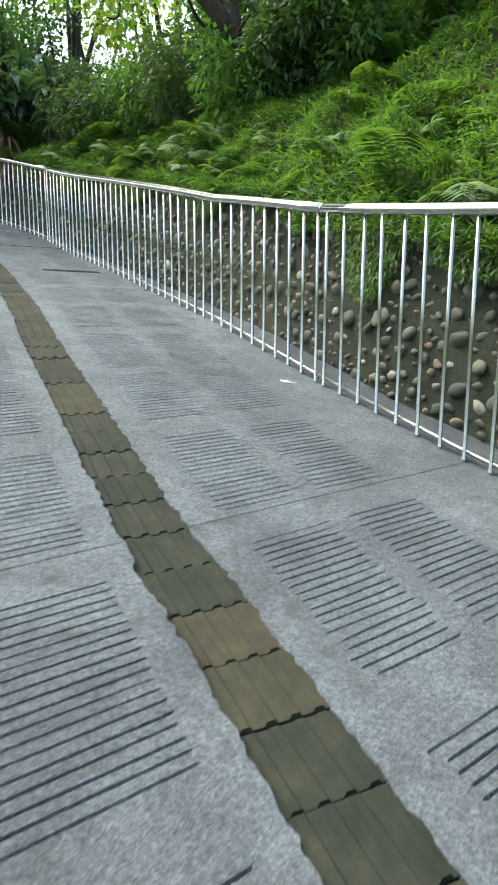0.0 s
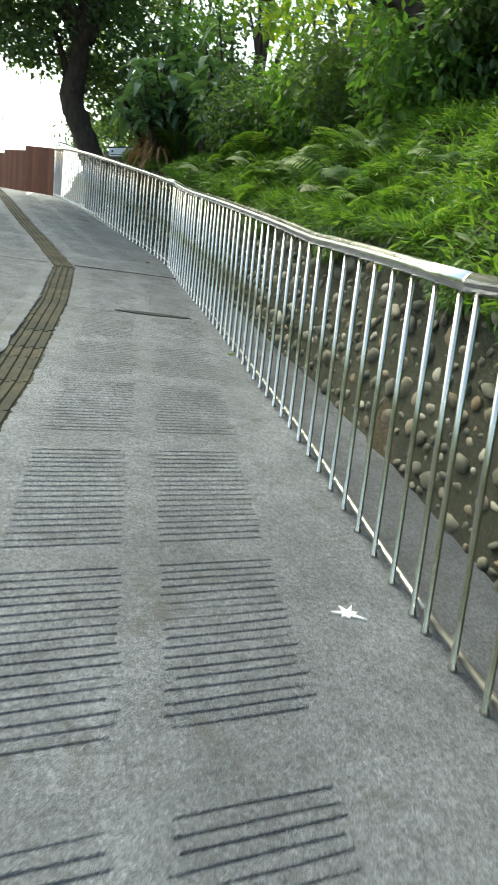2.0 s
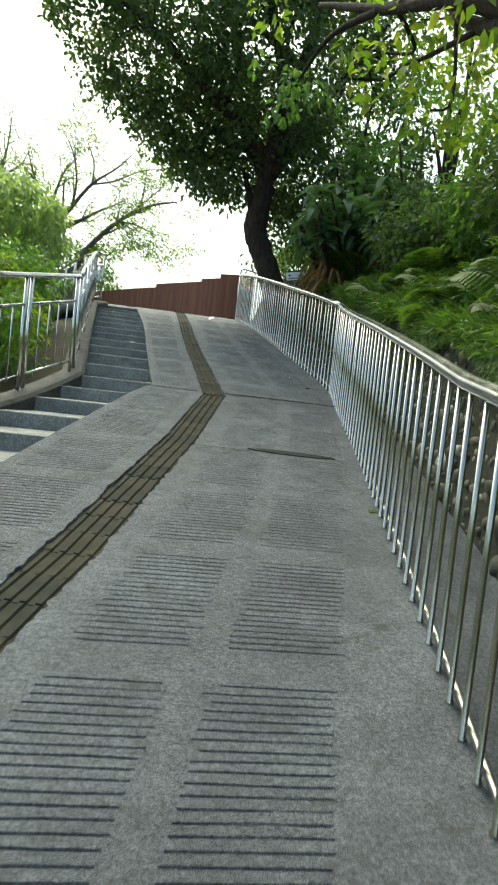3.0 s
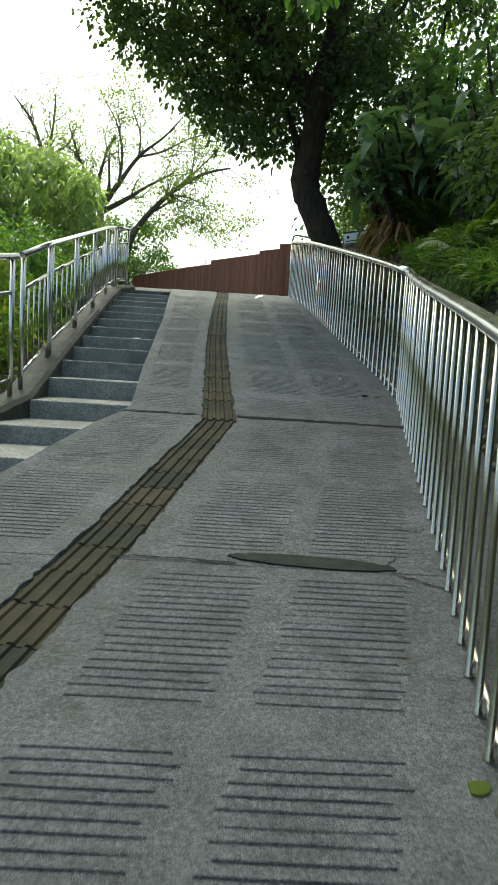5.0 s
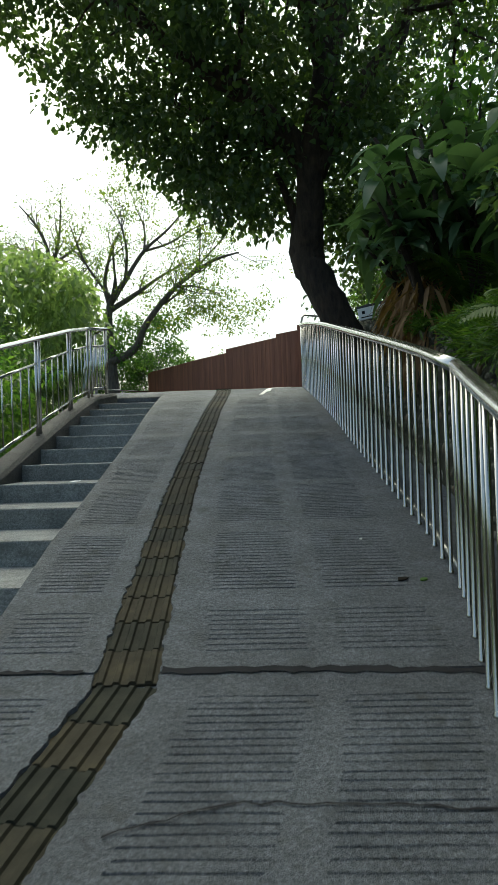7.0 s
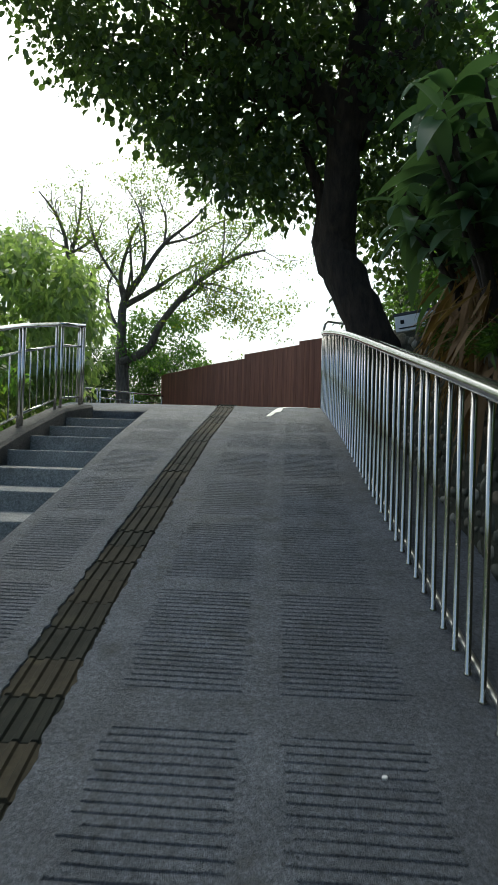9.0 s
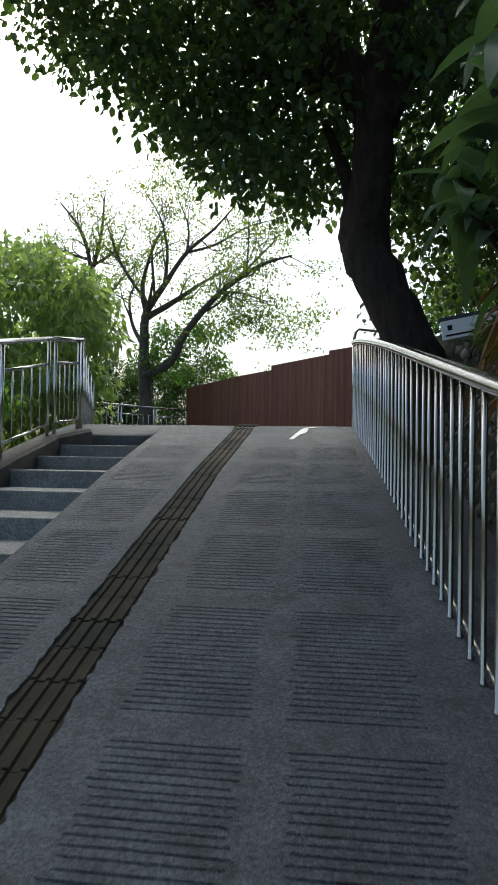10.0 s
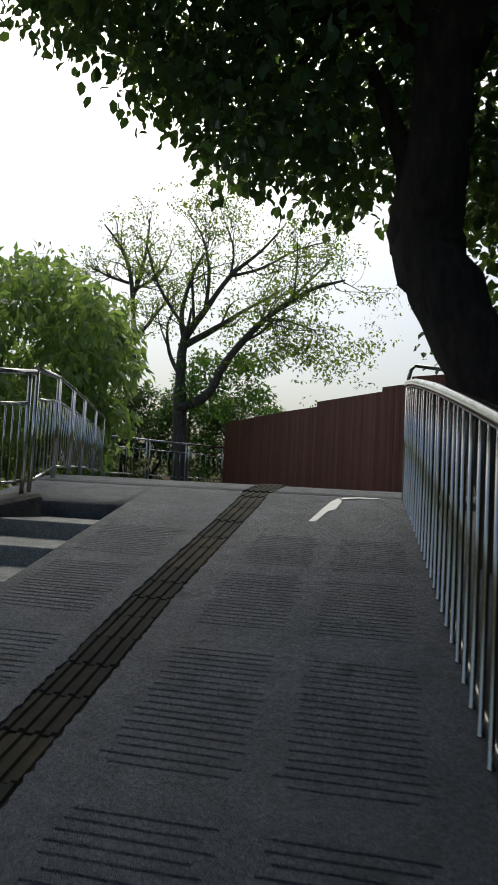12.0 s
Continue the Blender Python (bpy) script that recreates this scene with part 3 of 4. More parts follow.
rest = fast_mesh("stones", np.vstack(sv), np.vstack(st), STONE, wall)
rest.data.polygons.foreach_set("use_smooth", [True] * len(rest.data.polygons))
tagged(rest, kind="stuff")


# ---- railings ----
def ramp_railing(ys, label):
    """Right-hand railing: fat handrail, upright bars on the slab and a thin low rail behind them."""
    y0, y1 = ys
    th = thing("railing", label, "railing", (rail_right(y0), y0, H(y0)), "railings along the ramp")
    o = Vector(th.location)

    def at(y, h, aside=0.0):
        return Vector((rail_right(y) + aside, y, H(y) + h)) - o

    def eased(y):
        """Height of the handrail, which eases over the breaks of the slope."""
        return sum(H(y + 0.2 * k) for k in range(-5, 6)) / 11 + rail_height(y)
    samples = [y0] + [y for y in sorted(set(HY + [6.0, 7.13, 12.0, 13.45, 15.5])) if y0 + 0.05 < y < y1 - 0.05] + [y1]
    tube_part("handrail", [at(y, eased(y) - H(y) - 0.015) for y in np.linspace(y0, y1, 24)], 0.034, STEEL, th, 16)
    bm = bmesh.new()
    bmesh.ops.create_icosphere(bm, subdivisions=3, radius=0.0342, matrix=Matrix.Translation(at(y0, eased(y0) - H(y0) - 0.015)))
    part("elbow", bm, STEEL, th, smooth=True)
    tube_part("bottom_rail", [at(y, 0.045, 0.026) for y in samples], 0.013, STEEL_DULL, th, 8)
    v, t = tube([(0, 0, 0), (0, 0, 0.016), (0, 0, 0.022), (0, 0, 0.5), (0, 0, 1.0)], [0.017, 0.016, 0.0115, 0.0115, 0.0115], 10)
    data = None
    n = int((y1 - y0) / 0.178)
    for k in range(n + 1):
        y = y0 + (y1 - y0) * (k + 0.25) / (n + 0.5)
        if data is None:
            ob = fast_mesh("bar", v, t, STEEL_BAR, th)
            data = ob.data
            data.polygons.foreach_set("use_smooth", [True] * len(data.polygons))
        else:
            ob = new("bar", data)
            ob.parent = th
        ob.matrix_basis = Matrix.Translation(at(y, -0.01)) @ pose(0, 0, 0, rnd.uniform(-0.4, 0.4), rnd.uniform(-0.4, 0.4), 0) @ Matrix.Diagonal((1, 1, eased(y) - H(y) - 0.03, 1))
    return th


ramp_railing((-5.5, 2.0), "stainless steel railing with a round handrail and upright bars")
ramp_railing((2.005, 9.25), "stainless steel railing with upright bars along the ramp's bend")
last = ramp_railing((9.255, 17.47), "stainless steel railing with upright bars beside the upper ramp")
o = Vector(last.location)
e = Vector((rail_right(17.47), 17.47, H(17.47) + 1.075)) - o
tube_part("end_loop", [e, e + Vector((0.02, 0.03, 0.10)), e + Vector((0.06, 0.05, 0.145)), e + Vector((0.30, -0.02, 0.10)), e + Vector((0.42, -0.05, 0.06))], 0.017, STEEL_DULL, last, 8)
tube_part("end_post", [e + Vector((0, 0, -1.09)), e + Vector((0, 0, 0))], 0.02, STEEL, last, 10)


def panel_railing(points, label, height=1.08, group="railings of the stairs", posts=True, bars=6, panel=1.05):
    """Railing in panels along points: paired posts, handrail, mid rail, low rail, thin bars."""
    a = Vector(points[0])
    th = thing("railing", label, "railing", a, group)
    tube_part("handrail", [Vector(p) + Vector((0, 0, height)) - a for p in points], 0.025, STEEL, th, 12)
    bar_data = post_data = None
    for p, q in zip(points, points[1:]):
        p, q = Vector(p) - a, Vector(q) - a
        n = max(1, round((q - p).length / panel))
        for k in range(n):
            s, e = p.lerp(q, k / n), p.lerp(q, (k + 1) / n)
            gap = (e - s).normalized() * 0.055
            s, e = s + gap, e - gap
            for end in (s, e):
                if post_data is None:
                    ob = tube_part("post", [(0, 0, -0.08), (0, 0, height)], 0.019, STEEL, th, 10)
                    post_data = ob.data
                else:
                    ob = new("post", post_data)
                    ob.parent = th
                ob.matrix_basis = Matrix.Translation(end)
            for name, h in (("mid_rail", height - 0.26), ("low_rail", 0.12)):
                tube_part(name, [s + Vector((0, 0, h)), e + Vector((0, 0, h))], 0.014, STEEL, th, 8)
            for j in range(bars):
                c = s.lerp(e, (j + 1) / (bars + 1))
                if bar_data is None:
                    ob = tube_part("bar", [(0, 0, 0.12), (0, 0, height - 0.26)], 0.0075, STEEL, th, 6)
                    bar_data = ob.data
                else:
                    ob = new("bar", bar_data)
                    ob.parent = th
                ob.matrix_basis = Matrix.Translation(c)
    return th


def kerb_point(y):
    return (rail_left(y), y, H(y) + kerb_lift(y))


panel_railing([kerb_point(y) for y in (-3.0, 0.0, 3.6, 6.35, 8.75)], "stainless steel panel railing along the lower stairs", height=1.02, bars=4, panel=1.45)
panel_railing([kerb_point(y) for y in (8.85, 10, 14.65, 15.95)], "stainless steel panel railing climbing beside the stairs", height=1.02, bars=4, panel=1.45)
panel_railing([kerb_point(16.0), (0.30, 16.45, H(16.45) + 0.08)], "short stainless railing at the head of the stairs", height=1.02, bars=4, panel=0.5)
panel_railing([(0.28, 16.5, H(16.5) + 0.05), (-0.30, 18.0, H(18)), (-1.05, 20.2, H(20)), (-1.9, 22.8, H(22))], "stainless railing with close bars at the edge of the landing", bars=5, group="railings of the landing", panel=1.3)
panel_railing([(-4.17, 28.0, H(28) + 0.05), (-1.75, 31.2, H(31) + 0.05)], "plain steel railing at the far edge of the landing", bars=5, group="railings of the landing", panel=1.3)

# ---- fence of rust-brown boards behind the landing ----
fence = thing("fence", "rust-brown board fence with a stepped top behind the landing", "fence", (0, 28, 4))
FENCE_LINE = [(-2.2, 33.0), (0.2, 30.1), (2.1, 28.2), (3.0, 27.3), (3.5, 26.9), (4.0, 26.7), (4.8, 26.4)]
bm = bmesh.new()
add_box(bm, -0.052, 0.052, -0.012, 0.012, 0, 1.0, bevel=0.003)
board = part("board", bm, FENCE, fence)
board_data, started = board.data, False
dist = 0.0
for (ax, ay), (bx, by) in zip(FENCE_LINE, FENCE_LINE[1:]):
    a, b = Vector((ax, ay, 0)), Vector((bx, by, 0))
    n = math.ceil((b - a).length / 0.105)
    for k in range(n):
        p = a.lerp(b, (k + 0.5) / n)
        s = dist + (b - a).length * k / n
        top = 6.12 + 0.02 * s + 0.13 * (s > 5.2) + 0.10 * (s > 7.6) + 0.16 * (s > 8.4)
        ob = board if not started else new("board", board_data)
        started = True
        ob.parent = fence
        z0 = H(p.y) - 0.02
        ob.matrix_basis = Matrix.Translation(Vector((p.x, p.y, z0)) - Vector(fence.location)) @ pose(0, 0.006 * (k % 2), 0, 0, 0, math.degrees(math.atan2(by - ay, bx - ax))) @ Matrix.Diagonal((1, 1, top - z0, 1))
    dist += (b - a).length


# ---- plants ----
def wood(name, limbs, mat, parent, sides=9):
    """Trunk with limbs: each a list of (x, y, z, radius), rounded between the given points."""
    pieces = []
    for k, limb in enumerate(limbs):
        a = np.array(limb, float)
        t = np.linspace(0, len(a) - 1, max(4, (len(a) - 1) * 5 + 1))
        i = np.clip(t.astype(int), 0, len(a) - 2)
        f = (t - i)[:, None]
        p0, p1, p2, p3 = a[np.maximum(i - 1, 0)], a[i], a[i + 1], a[np.minimum(i + 2, len(a) - 1)]
        c = 0.5 * (2 * p1 + (p2 - p0) * f + (2 * p0 - 5 * p1 + 4 * p2 - p3) * f ** 2 + (3 * p1 - p0 - 3 * p2 + p3) * f ** 3)
        pieces.append(tube(c[:, :3], np.maximum(c[:, 3], 0.004), sides, 0.05, k))
    v, t = join(pieces)
    ob = fast_mesh(name, v, t, mat, parent)
    ob.data.polygons.foreach_set("use_smooth", [True] * len(ob.data.polygons))
    return ob


def twigs(rng, limbs, per, length, rise=0.35):
    """Side twigs out of the outer part of each limb; returns them and their ends."""
    out, ends = [], []
    for limb in limbs:
        a = np.array(limb, float)
        for _ in range(per):
            k = rng.integers(max(1, len(a) // 2), len(a))
            f = rng.uniform()
            p = a[k - 1] * (1 - f) + a[k] * f
            d = unit((a[k] - a[k - 1])[:3] * 0.8 + rng.normal(size=3) * 0.55 * np.linalg.norm((a[k] - a[k - 1])[:3]) + np.array([0, 0, rise]))
            L = length * rng.uniform(0.5, 1.2)
            r = max(0.008, p[3] * 0.45)
            bend = rng.normal(size=3) * 0.15 * L
            pts = [(*p[:3], r), (*(p[:3] + d * L * 0.5 + bend), r * 0.7), (*(p[:3] + d * L), r * 0.35)]
            out.append(pts)
            ends += [p[:3] + d * L, p[:3] + d * L * 0.6 + bend]
        ends.append(a[-1][:3])
    return out, ends


def crown(name, parent, rng, centres, radii, count, length, width, mat, flat=0.75, hang=0.35, label="", rounded=False):
    v, t = clump_leaves(rng, np.array(centres) - np.array(parent.location), radii, count, length, width, flat, hang, rounded)
    return tagged(fast_mesh(name, v, t, mat, parent), label)


def shift(limbs, o):
    return [[(x - o[0], y - o[1], z - o[2], r) for x, y, z, r in limb] for limb in limbs]


# big dark tree at the head of the ramp
rng = np.random.default_rng(11)
big = thing("tree", "large dark evergreen tree with a leaning trunk and dense crown", "tree", (4.0, 15.85, bank_z(4.4, 15.8) - 0.9))
main = [
    [(4.2, 15.85, 2.6, 0.42), (4.06, 15.85, 4.0, 0.29), (3.82, 15.85, 4.7, 0.25), (3.55, 15.9, 5.3, 0.245), (3.42, 15.95, 5.65, 0.25), (3.46, 15.75, 6.2, 0.21), (3.50, 15.5, 6.9, 0.185), (3.75, 15.3, 8.2, 0.17), (4.1, 15.0, 9.6, 0.11), (4.3, 14.6, 11.2, 0.05)],
    [(3.5, 15.5, 6.9, 0.17), (2.9, 15.4, 7.5, 0.14), (2.0, 15.2, 8.1, 0.10), (0.9, 15.0, 8.9, 0.06), (-0.1, 14.8, 9.5, 0.03)],
    [(3.5, 15.6, 6.6, 0.14), (3.1, 15.9, 7.3, 0.11), (2.2, 16.4, 7.8, 0.08), (1.2, 16.8, 8.6, 0.04)],
    [(3.55, 15.5, 6.7, 0.16), (4.0, 15.6, 7.6, 0.13), (4.9, 15.8, 9.0, 0.09), (5.8, 15.9, 10.4, 0.05)],
    [(3.7, 15.35, 8.0, 0.12), (3.2, 14.2, 8.9, 0.09), (2.5, 13.0, 9.8, 0.05)],
    [(3.9, 15.2, 8.8, 0.10), (3.0, 16.0, 9.9, 0.07), (1.8, 16.5, 10.8, 0.04)],
    [(3.36, 15.95, 5.6, 0.16), (3.28, 15.95, 5.75, 0.13), (3.26, 15.9, 6.2, 0.08), (3.0, 15.9, 6.9, 0.04)],
]
tw, ends = twigs(rng, main[1:6], 9, 1.4)
wood("trunk", shift(main + tw, big.location), BARK, big, 11)


def canopy_low(x):
    return float(np.interp(x, [-2.6, -1.5, -0.9, -0.4, 0.5, 1.25, 1.8, 2.7, 3.2, 4.2, 5.0, 7.0], [10.1, 9.4, 8.9, 8.4, 7.75, 7.1, 6.6, 6.15, 6.45, 5.8, 5.3, 5.2]))


cs = []
while len(cs) < 1330:
    p = np.array([rng.uniform(-2.5, 6.8), rng.uniform(12.8, 18.4), rng.uniform(5.3, 12.6)])
    low = canopy_low(p[0]) + 0.55 * abs(p[1] - 15.8) ** 1.2 * (p[1] < 15.8) + 0.12 * max(0, p[1] - 16.2)
    if p[2] < low + 0.25 or ((p[0] - 2.8) / 5.4) ** 2 + ((p[1] - 15.6) / 3.0) ** 2 + ((p[2] - 8.6) / 4.2) ** 2 > 1:
        continue
    if noise.noise(Vector(p) * 0.75) < -0.08 and p[2] > low + 0.8:
        continue
    if p[0] > 4.1 and (p[1] < 14.7 or rng.uniform() < 0.2):
        continue
    cs.append(p)
for x in np.linspace(-0.3, 2.9, 40):
    cs.append(np.array([x + rng.normal() * 0.1, 15.9 + rng.uniform(-0.4, 0.9), canopy_low(x) + rng.uniform(0.0, 0.5)]))
for _ in range(75):
    cs.append(np.array([rng.uniform(3.8, 5.1), rng.uniform(16.8, 19.8), rng.uniform(5.5, 8.8)]))
crown("crown", big, rng, cs, rng.uniform(0.28, 0.5, len(cs)), 40, 0.105, 0.072, LEAF_DARK, 0.8, 0.6, rounded=True)

def ellipsoid_clumps(rng, c, r, n, shell=0.55):
    d = unit(rng.normal(size=(n, 3)))
    q = rng.uniform(shell, 1.0, n)[:, None] * (1 + 0.18 * np.array([noise.noise(Vector(v) * 2.2 + Vector(c)) for v in d]))[:, None]
    return np.array(c) + d * q * np.array(r)


# sparse tree beyond the far railing
rng = np.random.default_rng(4)
far = thing("tree", "sparse spreading tree with bare grey limbs and light leaves", "tree", (-3.3, 31.6, H(31) - 0.2))
fx, fy, fz = -3.3, 31.5, 8.55


def fp(dx, dz, r, dy=0.0):
    return (fx + dx, fy + dy, fz + dz, r)


limbs = [
    [(-3.2, 31.6, 3.4, 0.30), (-3.25, 31.6, 5.0, 0.25), (-3.35, 31.6, 6.3, 0.23), (-3.36, 31.5, 7.4, 0.17), fp(0, 0, 0.14), fp(0.6, 0.9, 0.10), fp(1.35, 2.0, 0.07), fp(2.3, 2.8, 0.045), fp(3.0, 3.6, 0.02)],
    [fp(-0.05, -2.2, 0.16), fp(0.95, -1.75, 0.14, -0.3), fp(1.5, -0.8, 0.12, -0.5), fp(2.65, 0.4, 0.09, -0.8), fp(3.95, 1.2, 0.06, -1.0), fp(5.0, 1.45, 0.03, -1.2)],
    [fp(0, -0.2, 0.12), fp(0.95, 0.5, 0.09, 0.4), fp(1.6, 1.05, 0.06, 0.7), fp(2.65, 1.75, 0.03, 1.0)],
    [fp(0, -0.1, 0.10), fp(-0.25, 0.9, 0.08, 0.3), fp(-0.05, 2.0, 0.06, 0.4), fp(0.3, 2.95, 0.03, 0.5)],
    [fp(0.6, 0.9, 0.07), fp(0.75, 2.0, 0.05, -0.3), fp(0.5, 3.1, 0.03, -0.4), fp(0.0, 3.9, 0.015, -0.5)],
    [fp(1.35, 2.0, 0.05), fp(1.3, 3.0, 0.035, 0.4), fp(0.9, 4.0, 0.015, 0.6)],
    [fp(-0.05, -1.2, 0.08), fp(-0.55, -0.4, 0.06, 0.2), fp(-0.7, 0.6, 0.035, 0.3), fp(-0.4, 1.2, 0.02, 0.4)],
    [fp(1.35, 2.0, 0.055), fp(2.2, 2.4, 0.045, 0.5), fp(3.3, 3.1, 0.03, 0.8), fp(4.2, 3.4, 0.015, 1.0)],
    [fp(2.65, 0.4, 0.05, -0.8), fp(3.5, 1.4, 0.04, -0.2), fp(4.4, 2.4, 0.02, 0.0)],
    [fp(0.1, 0.2, 0.06), fp(-0.8, 1.5, 0.045, -0.3), fp(-1.3, 2.9, 0.025, -0.5)],
    [fp(2.65, 0.4, 0.05, -0.8), fp(3.3, 0.3, 0.035, -1.2), fp(4.3, -0.1, 0.02, -1.6)],
]
tw, ends = twigs(rng, limbs, 7, 1.5, 0.3)
tw2, ends2 = twigs(rng, tw, 2, 0.9, 0.2)
wood("trunk", shift(limbs + tw + tw2, far.location), BARK_PALE, far, 7)
ends = [e for e in ends + ends2 if e[2] > 6.3]
crown("crown", far, rng, [e + rng.normal(size=3) * 0.15 for e in ends], rng.uniform(0.25, 0.5, len(ends)), 17, 0.105, 0.055, LEAF_LIME, 0.4, 0.1)
cs = list(ellipsoid_clumps(rng, (-0.3, 31.2, 8.6), (2.9, 1.6, 1.7), 100, 0.2)) + list(ellipsoid_clumps(rng, (0.9, 31.0, 8.1), (2.5, 1.4, 1.4), 80, 0.2))
crown("outer_crown", far, rng, cs, rng.uniform(0.25, 0.5, len(cs)), 15, 0.13, 0.06, LEAF_LIME, 0.3, 0.1)
cs = [np.array([fx + rng.uniform(0.1, 2.6), fy + rng.uniform(-0.4, 1.8), fz + rng.uniform(-2.2, -0.2)]) for _ in range(46)]
crown("inner_crown", far, rng, cs, rng.uniform(0.3, 0.5, len(cs)), 60, 0.15, 0.08, LEAF_MID, 0.7, 0.3)

# tall nearly bare tree farther off
bare = thing("tree", "tall slender tree with nearly bare branches", "tree", (-7.2, 36, 2.5))
bx, by, bz = -7.0, 36.0, 11.2
limbs = [
    [(bx + 0.5, by, 2.0, 0.13), (bx + 0.4, by, 6.0, 0.11), (bx, by, bz, 0.09), (bx - 0.5, by, bz + 1.8, 0.07), (bx - 1.4, by, bz + 3.0, 0.03)],
    [(bx, by, bz, 0.08), (bx + 0.4, by, bz + 1.6, 0.06), (bx + 0.5, by, bz + 3.2, 0.03)],
    [(bx, by, bz + 0.3, 0.07), (bx + 1.0, by, bz + 0.9, 0.05), (bx + 1.5, by, bz + 1.9, 0.02)],
    [(bx - 0.2, by, bz + 0.6, 0.07), (bx - 1.1, by, bz + 0.9, 0.05), (bx - 2.1, by, bz + 1.4, 0.02)],
    [(bx + 0.3, by, bz - 1.6, 0.08), (bx + 1.2, by, bz - 0.4, 0.05), (bx + 1.9, by, bz + 0.3, 0.02)],
]
tw, ends = twigs(rng, limbs, 14, 1.2, 0.3)
tw2, _ = twigs(rng, tw, 2, 0.7, 0.2)
wood("trunk", shift(limbs + tw + tw2, bare.location), BARK_PALE, bare, 6)
crown("crown", bare, rng, ends, rng.uniform(0.2, 0.45, len(ends)), 9, 0.15, 0.06, LEAF_LIME, 0.5, 0.1)


def bush(label, at, size, n, leaves_each, length, width, mat, seed, clump=0.3, hang=0.35, name="shrub", stems=3, lift=0.0):
    """Shrub: a few stems from the ground and an uneven crown of leaf clumps."""
    rng = np.random.default_rng(seed)
    th = thing(name, label, "tree" if name == "tree" else "shrub", at)
    o = np.array(at)
    c = o + np.array([0, 0, size[2] + lift])
    limbs = []
    for _ in range(stems):
        e = c + rng.normal(size=3) * np.array(size) * 0.35
        m = (o + e) / 2 + rng.normal(size=3) * 0.12
        limbs.append([(*(o + rng.normal(size=3) * 0.08 - np.array([0, 0, 0.25])), 0.03 + 0.02 * size[2]), (*m, 0.025 + 0.015 * size[2]), (*e, 0.012)])
    wood("trunk" if name == "tree" else "stem", shift(limbs, at), BARK, th, 6)
    cs = ellipsoid_clumps(rng, c, size, n)
    crown("crown", th, rng, cs, rng.uniform(0.7, 1.25, n) * clump, leaves_each, length, width, mat, 0.8, hang)
    return th


# tree and shrubs on the low side, behind the stair railing
bush("leafy green tree with drooping leaves below the landing", (-4.1, 22.6, 2.65), (2.75, 2.8, 2.2), 300, 52, 0.21, 0.095, LEAF_SOFT, 31, 0.42, 1.1, "tree", 4, 1.2)
bush("leafy tree standing below the landing", (-7.6, 25.0, 1.6), (2.6, 2.6, 3.2), 240, 60, 0.19, 0.085, LEAF_SOFT, 32, 0.5, 0.9, "tree", 4)
for k, (x, y, sx, sz) in enumerate([(-1.6, 6.0, 0.9, 0.7), (-1.0, 8.6, 0.9, 0.75), (-0.9, 10.6, 0.85, 0.85), (-1.1, 12.4, 0.95, 0.95), (-1.2, 14.2, 0.9, 1.0), (-1.5, 16.0, 1.0, 1.15), (-2.5, 17.8, 0.9, 1.1), (-2.9, 14.5, 1.2, 1.6), (-3.6, 18.0, 1.2, 1.9), (-3.6, 20.2, 1.0, 1.6), (-2.8, 10.5, 1.2, 1.3)]):
    bush("green shrub on the slope below the stairs", (x, y, terrain_z(x, y)), (sx, 1.0, sz), 46, 60, 0.13, 0.05, LEAF_MID if k % 3 else LEAF_LIME, 40 + k, 0.32, 0.6)
# unseen trees added at the left and behind, to darken what the steel reflects
for k, (x, y, s, h) in enumerate([(-7.5, -9.0, 2.6, 4.2), (-8.5, -3.5, 2.8, 4.4), (-7.8, 2.2, 2.7, 4.2), (-8.2, 8.0, 2.7, 4.0), (-2.0, -17.0, 2.8, 3.6)]):
    bush("leafy tree added out of view to darken the railing's reflections", (x, y, terrain_z(x, y)), (s, s * 1.15, h * 0.8), 110, 46, 0.24, 0.11, LEAF_MID, 520 + k, 0.6, 0.6, "tree", 4, 0.6)
for k, (x, y, sz) in enumerate([(-6.6, 30.5, 2.3), (-5.4, 33.0, 2.2), (-3.9, 34.0, 2.1), (-2.2, 35.0, 2.0), (-0.3, 33.6, 1.55), (1.2, 31.5, 1.35), (-8.8, 29.0, 2.4)]):
    bush("dense dark green shrub behind the far railing", (x, y, terrain_z(x, y) - 0.1), (1.4, 1.1, sz), 120, 70, 0.14, 0.06, LEAF_DARK if k % 2 else LEAF_MID, 60 + k, 0.38, 0.4)
bush("small sapling rising above the fence", (2.75, 28.6, terrain_z(2.75, 28.6)), (0.35, 0.35, 1.5), 16, 22, 0.16, 0.07, LEAF_LIME, 75, 0.22, 0.4)


# planted bank on the high side
def frond(rng, length, pairs, lean):
    """One fern frond along +y, arching down, with leaflets on both sides."""
    s = np.linspace(0.06, 1.0, pairs)
    cx = np.zeros(pairs)
    cy, cz = length * s * math.cos(lean) * (1 - 0.12 * s), length * (math.sin(lean) * s - 0.75 * s ** 2.2 * 0.8)
    mid = np.stack([cx, cy, cz], 1)
    w = length * 0.26 * np.sin(np.pi * np.clip(s * 0.93 + 0.05, 0, 1)) ** 0.7
    vs, ts = [], []
    for side in (-1, 1):
        along = np.stack([np.full(pairs, side * 1.0), np.full(pairs, 0.42), np.full(pairs, -0.12)], 1)
        v, t = leaves(mid, along, np.tile([0.0, 0.25, 1.0], (pairs, 1)), w, np.full(pairs, length / pairs * 0.85), 0.12)
        vs.append(v)
        ts.append(t)
    stalk = tube(np.vstack([[0, 0, -0.02], mid]), np.linspace(0.006, 0.0015, pairs + 1), 4)
    return join(list(zip(vs, ts)) + [stalk])


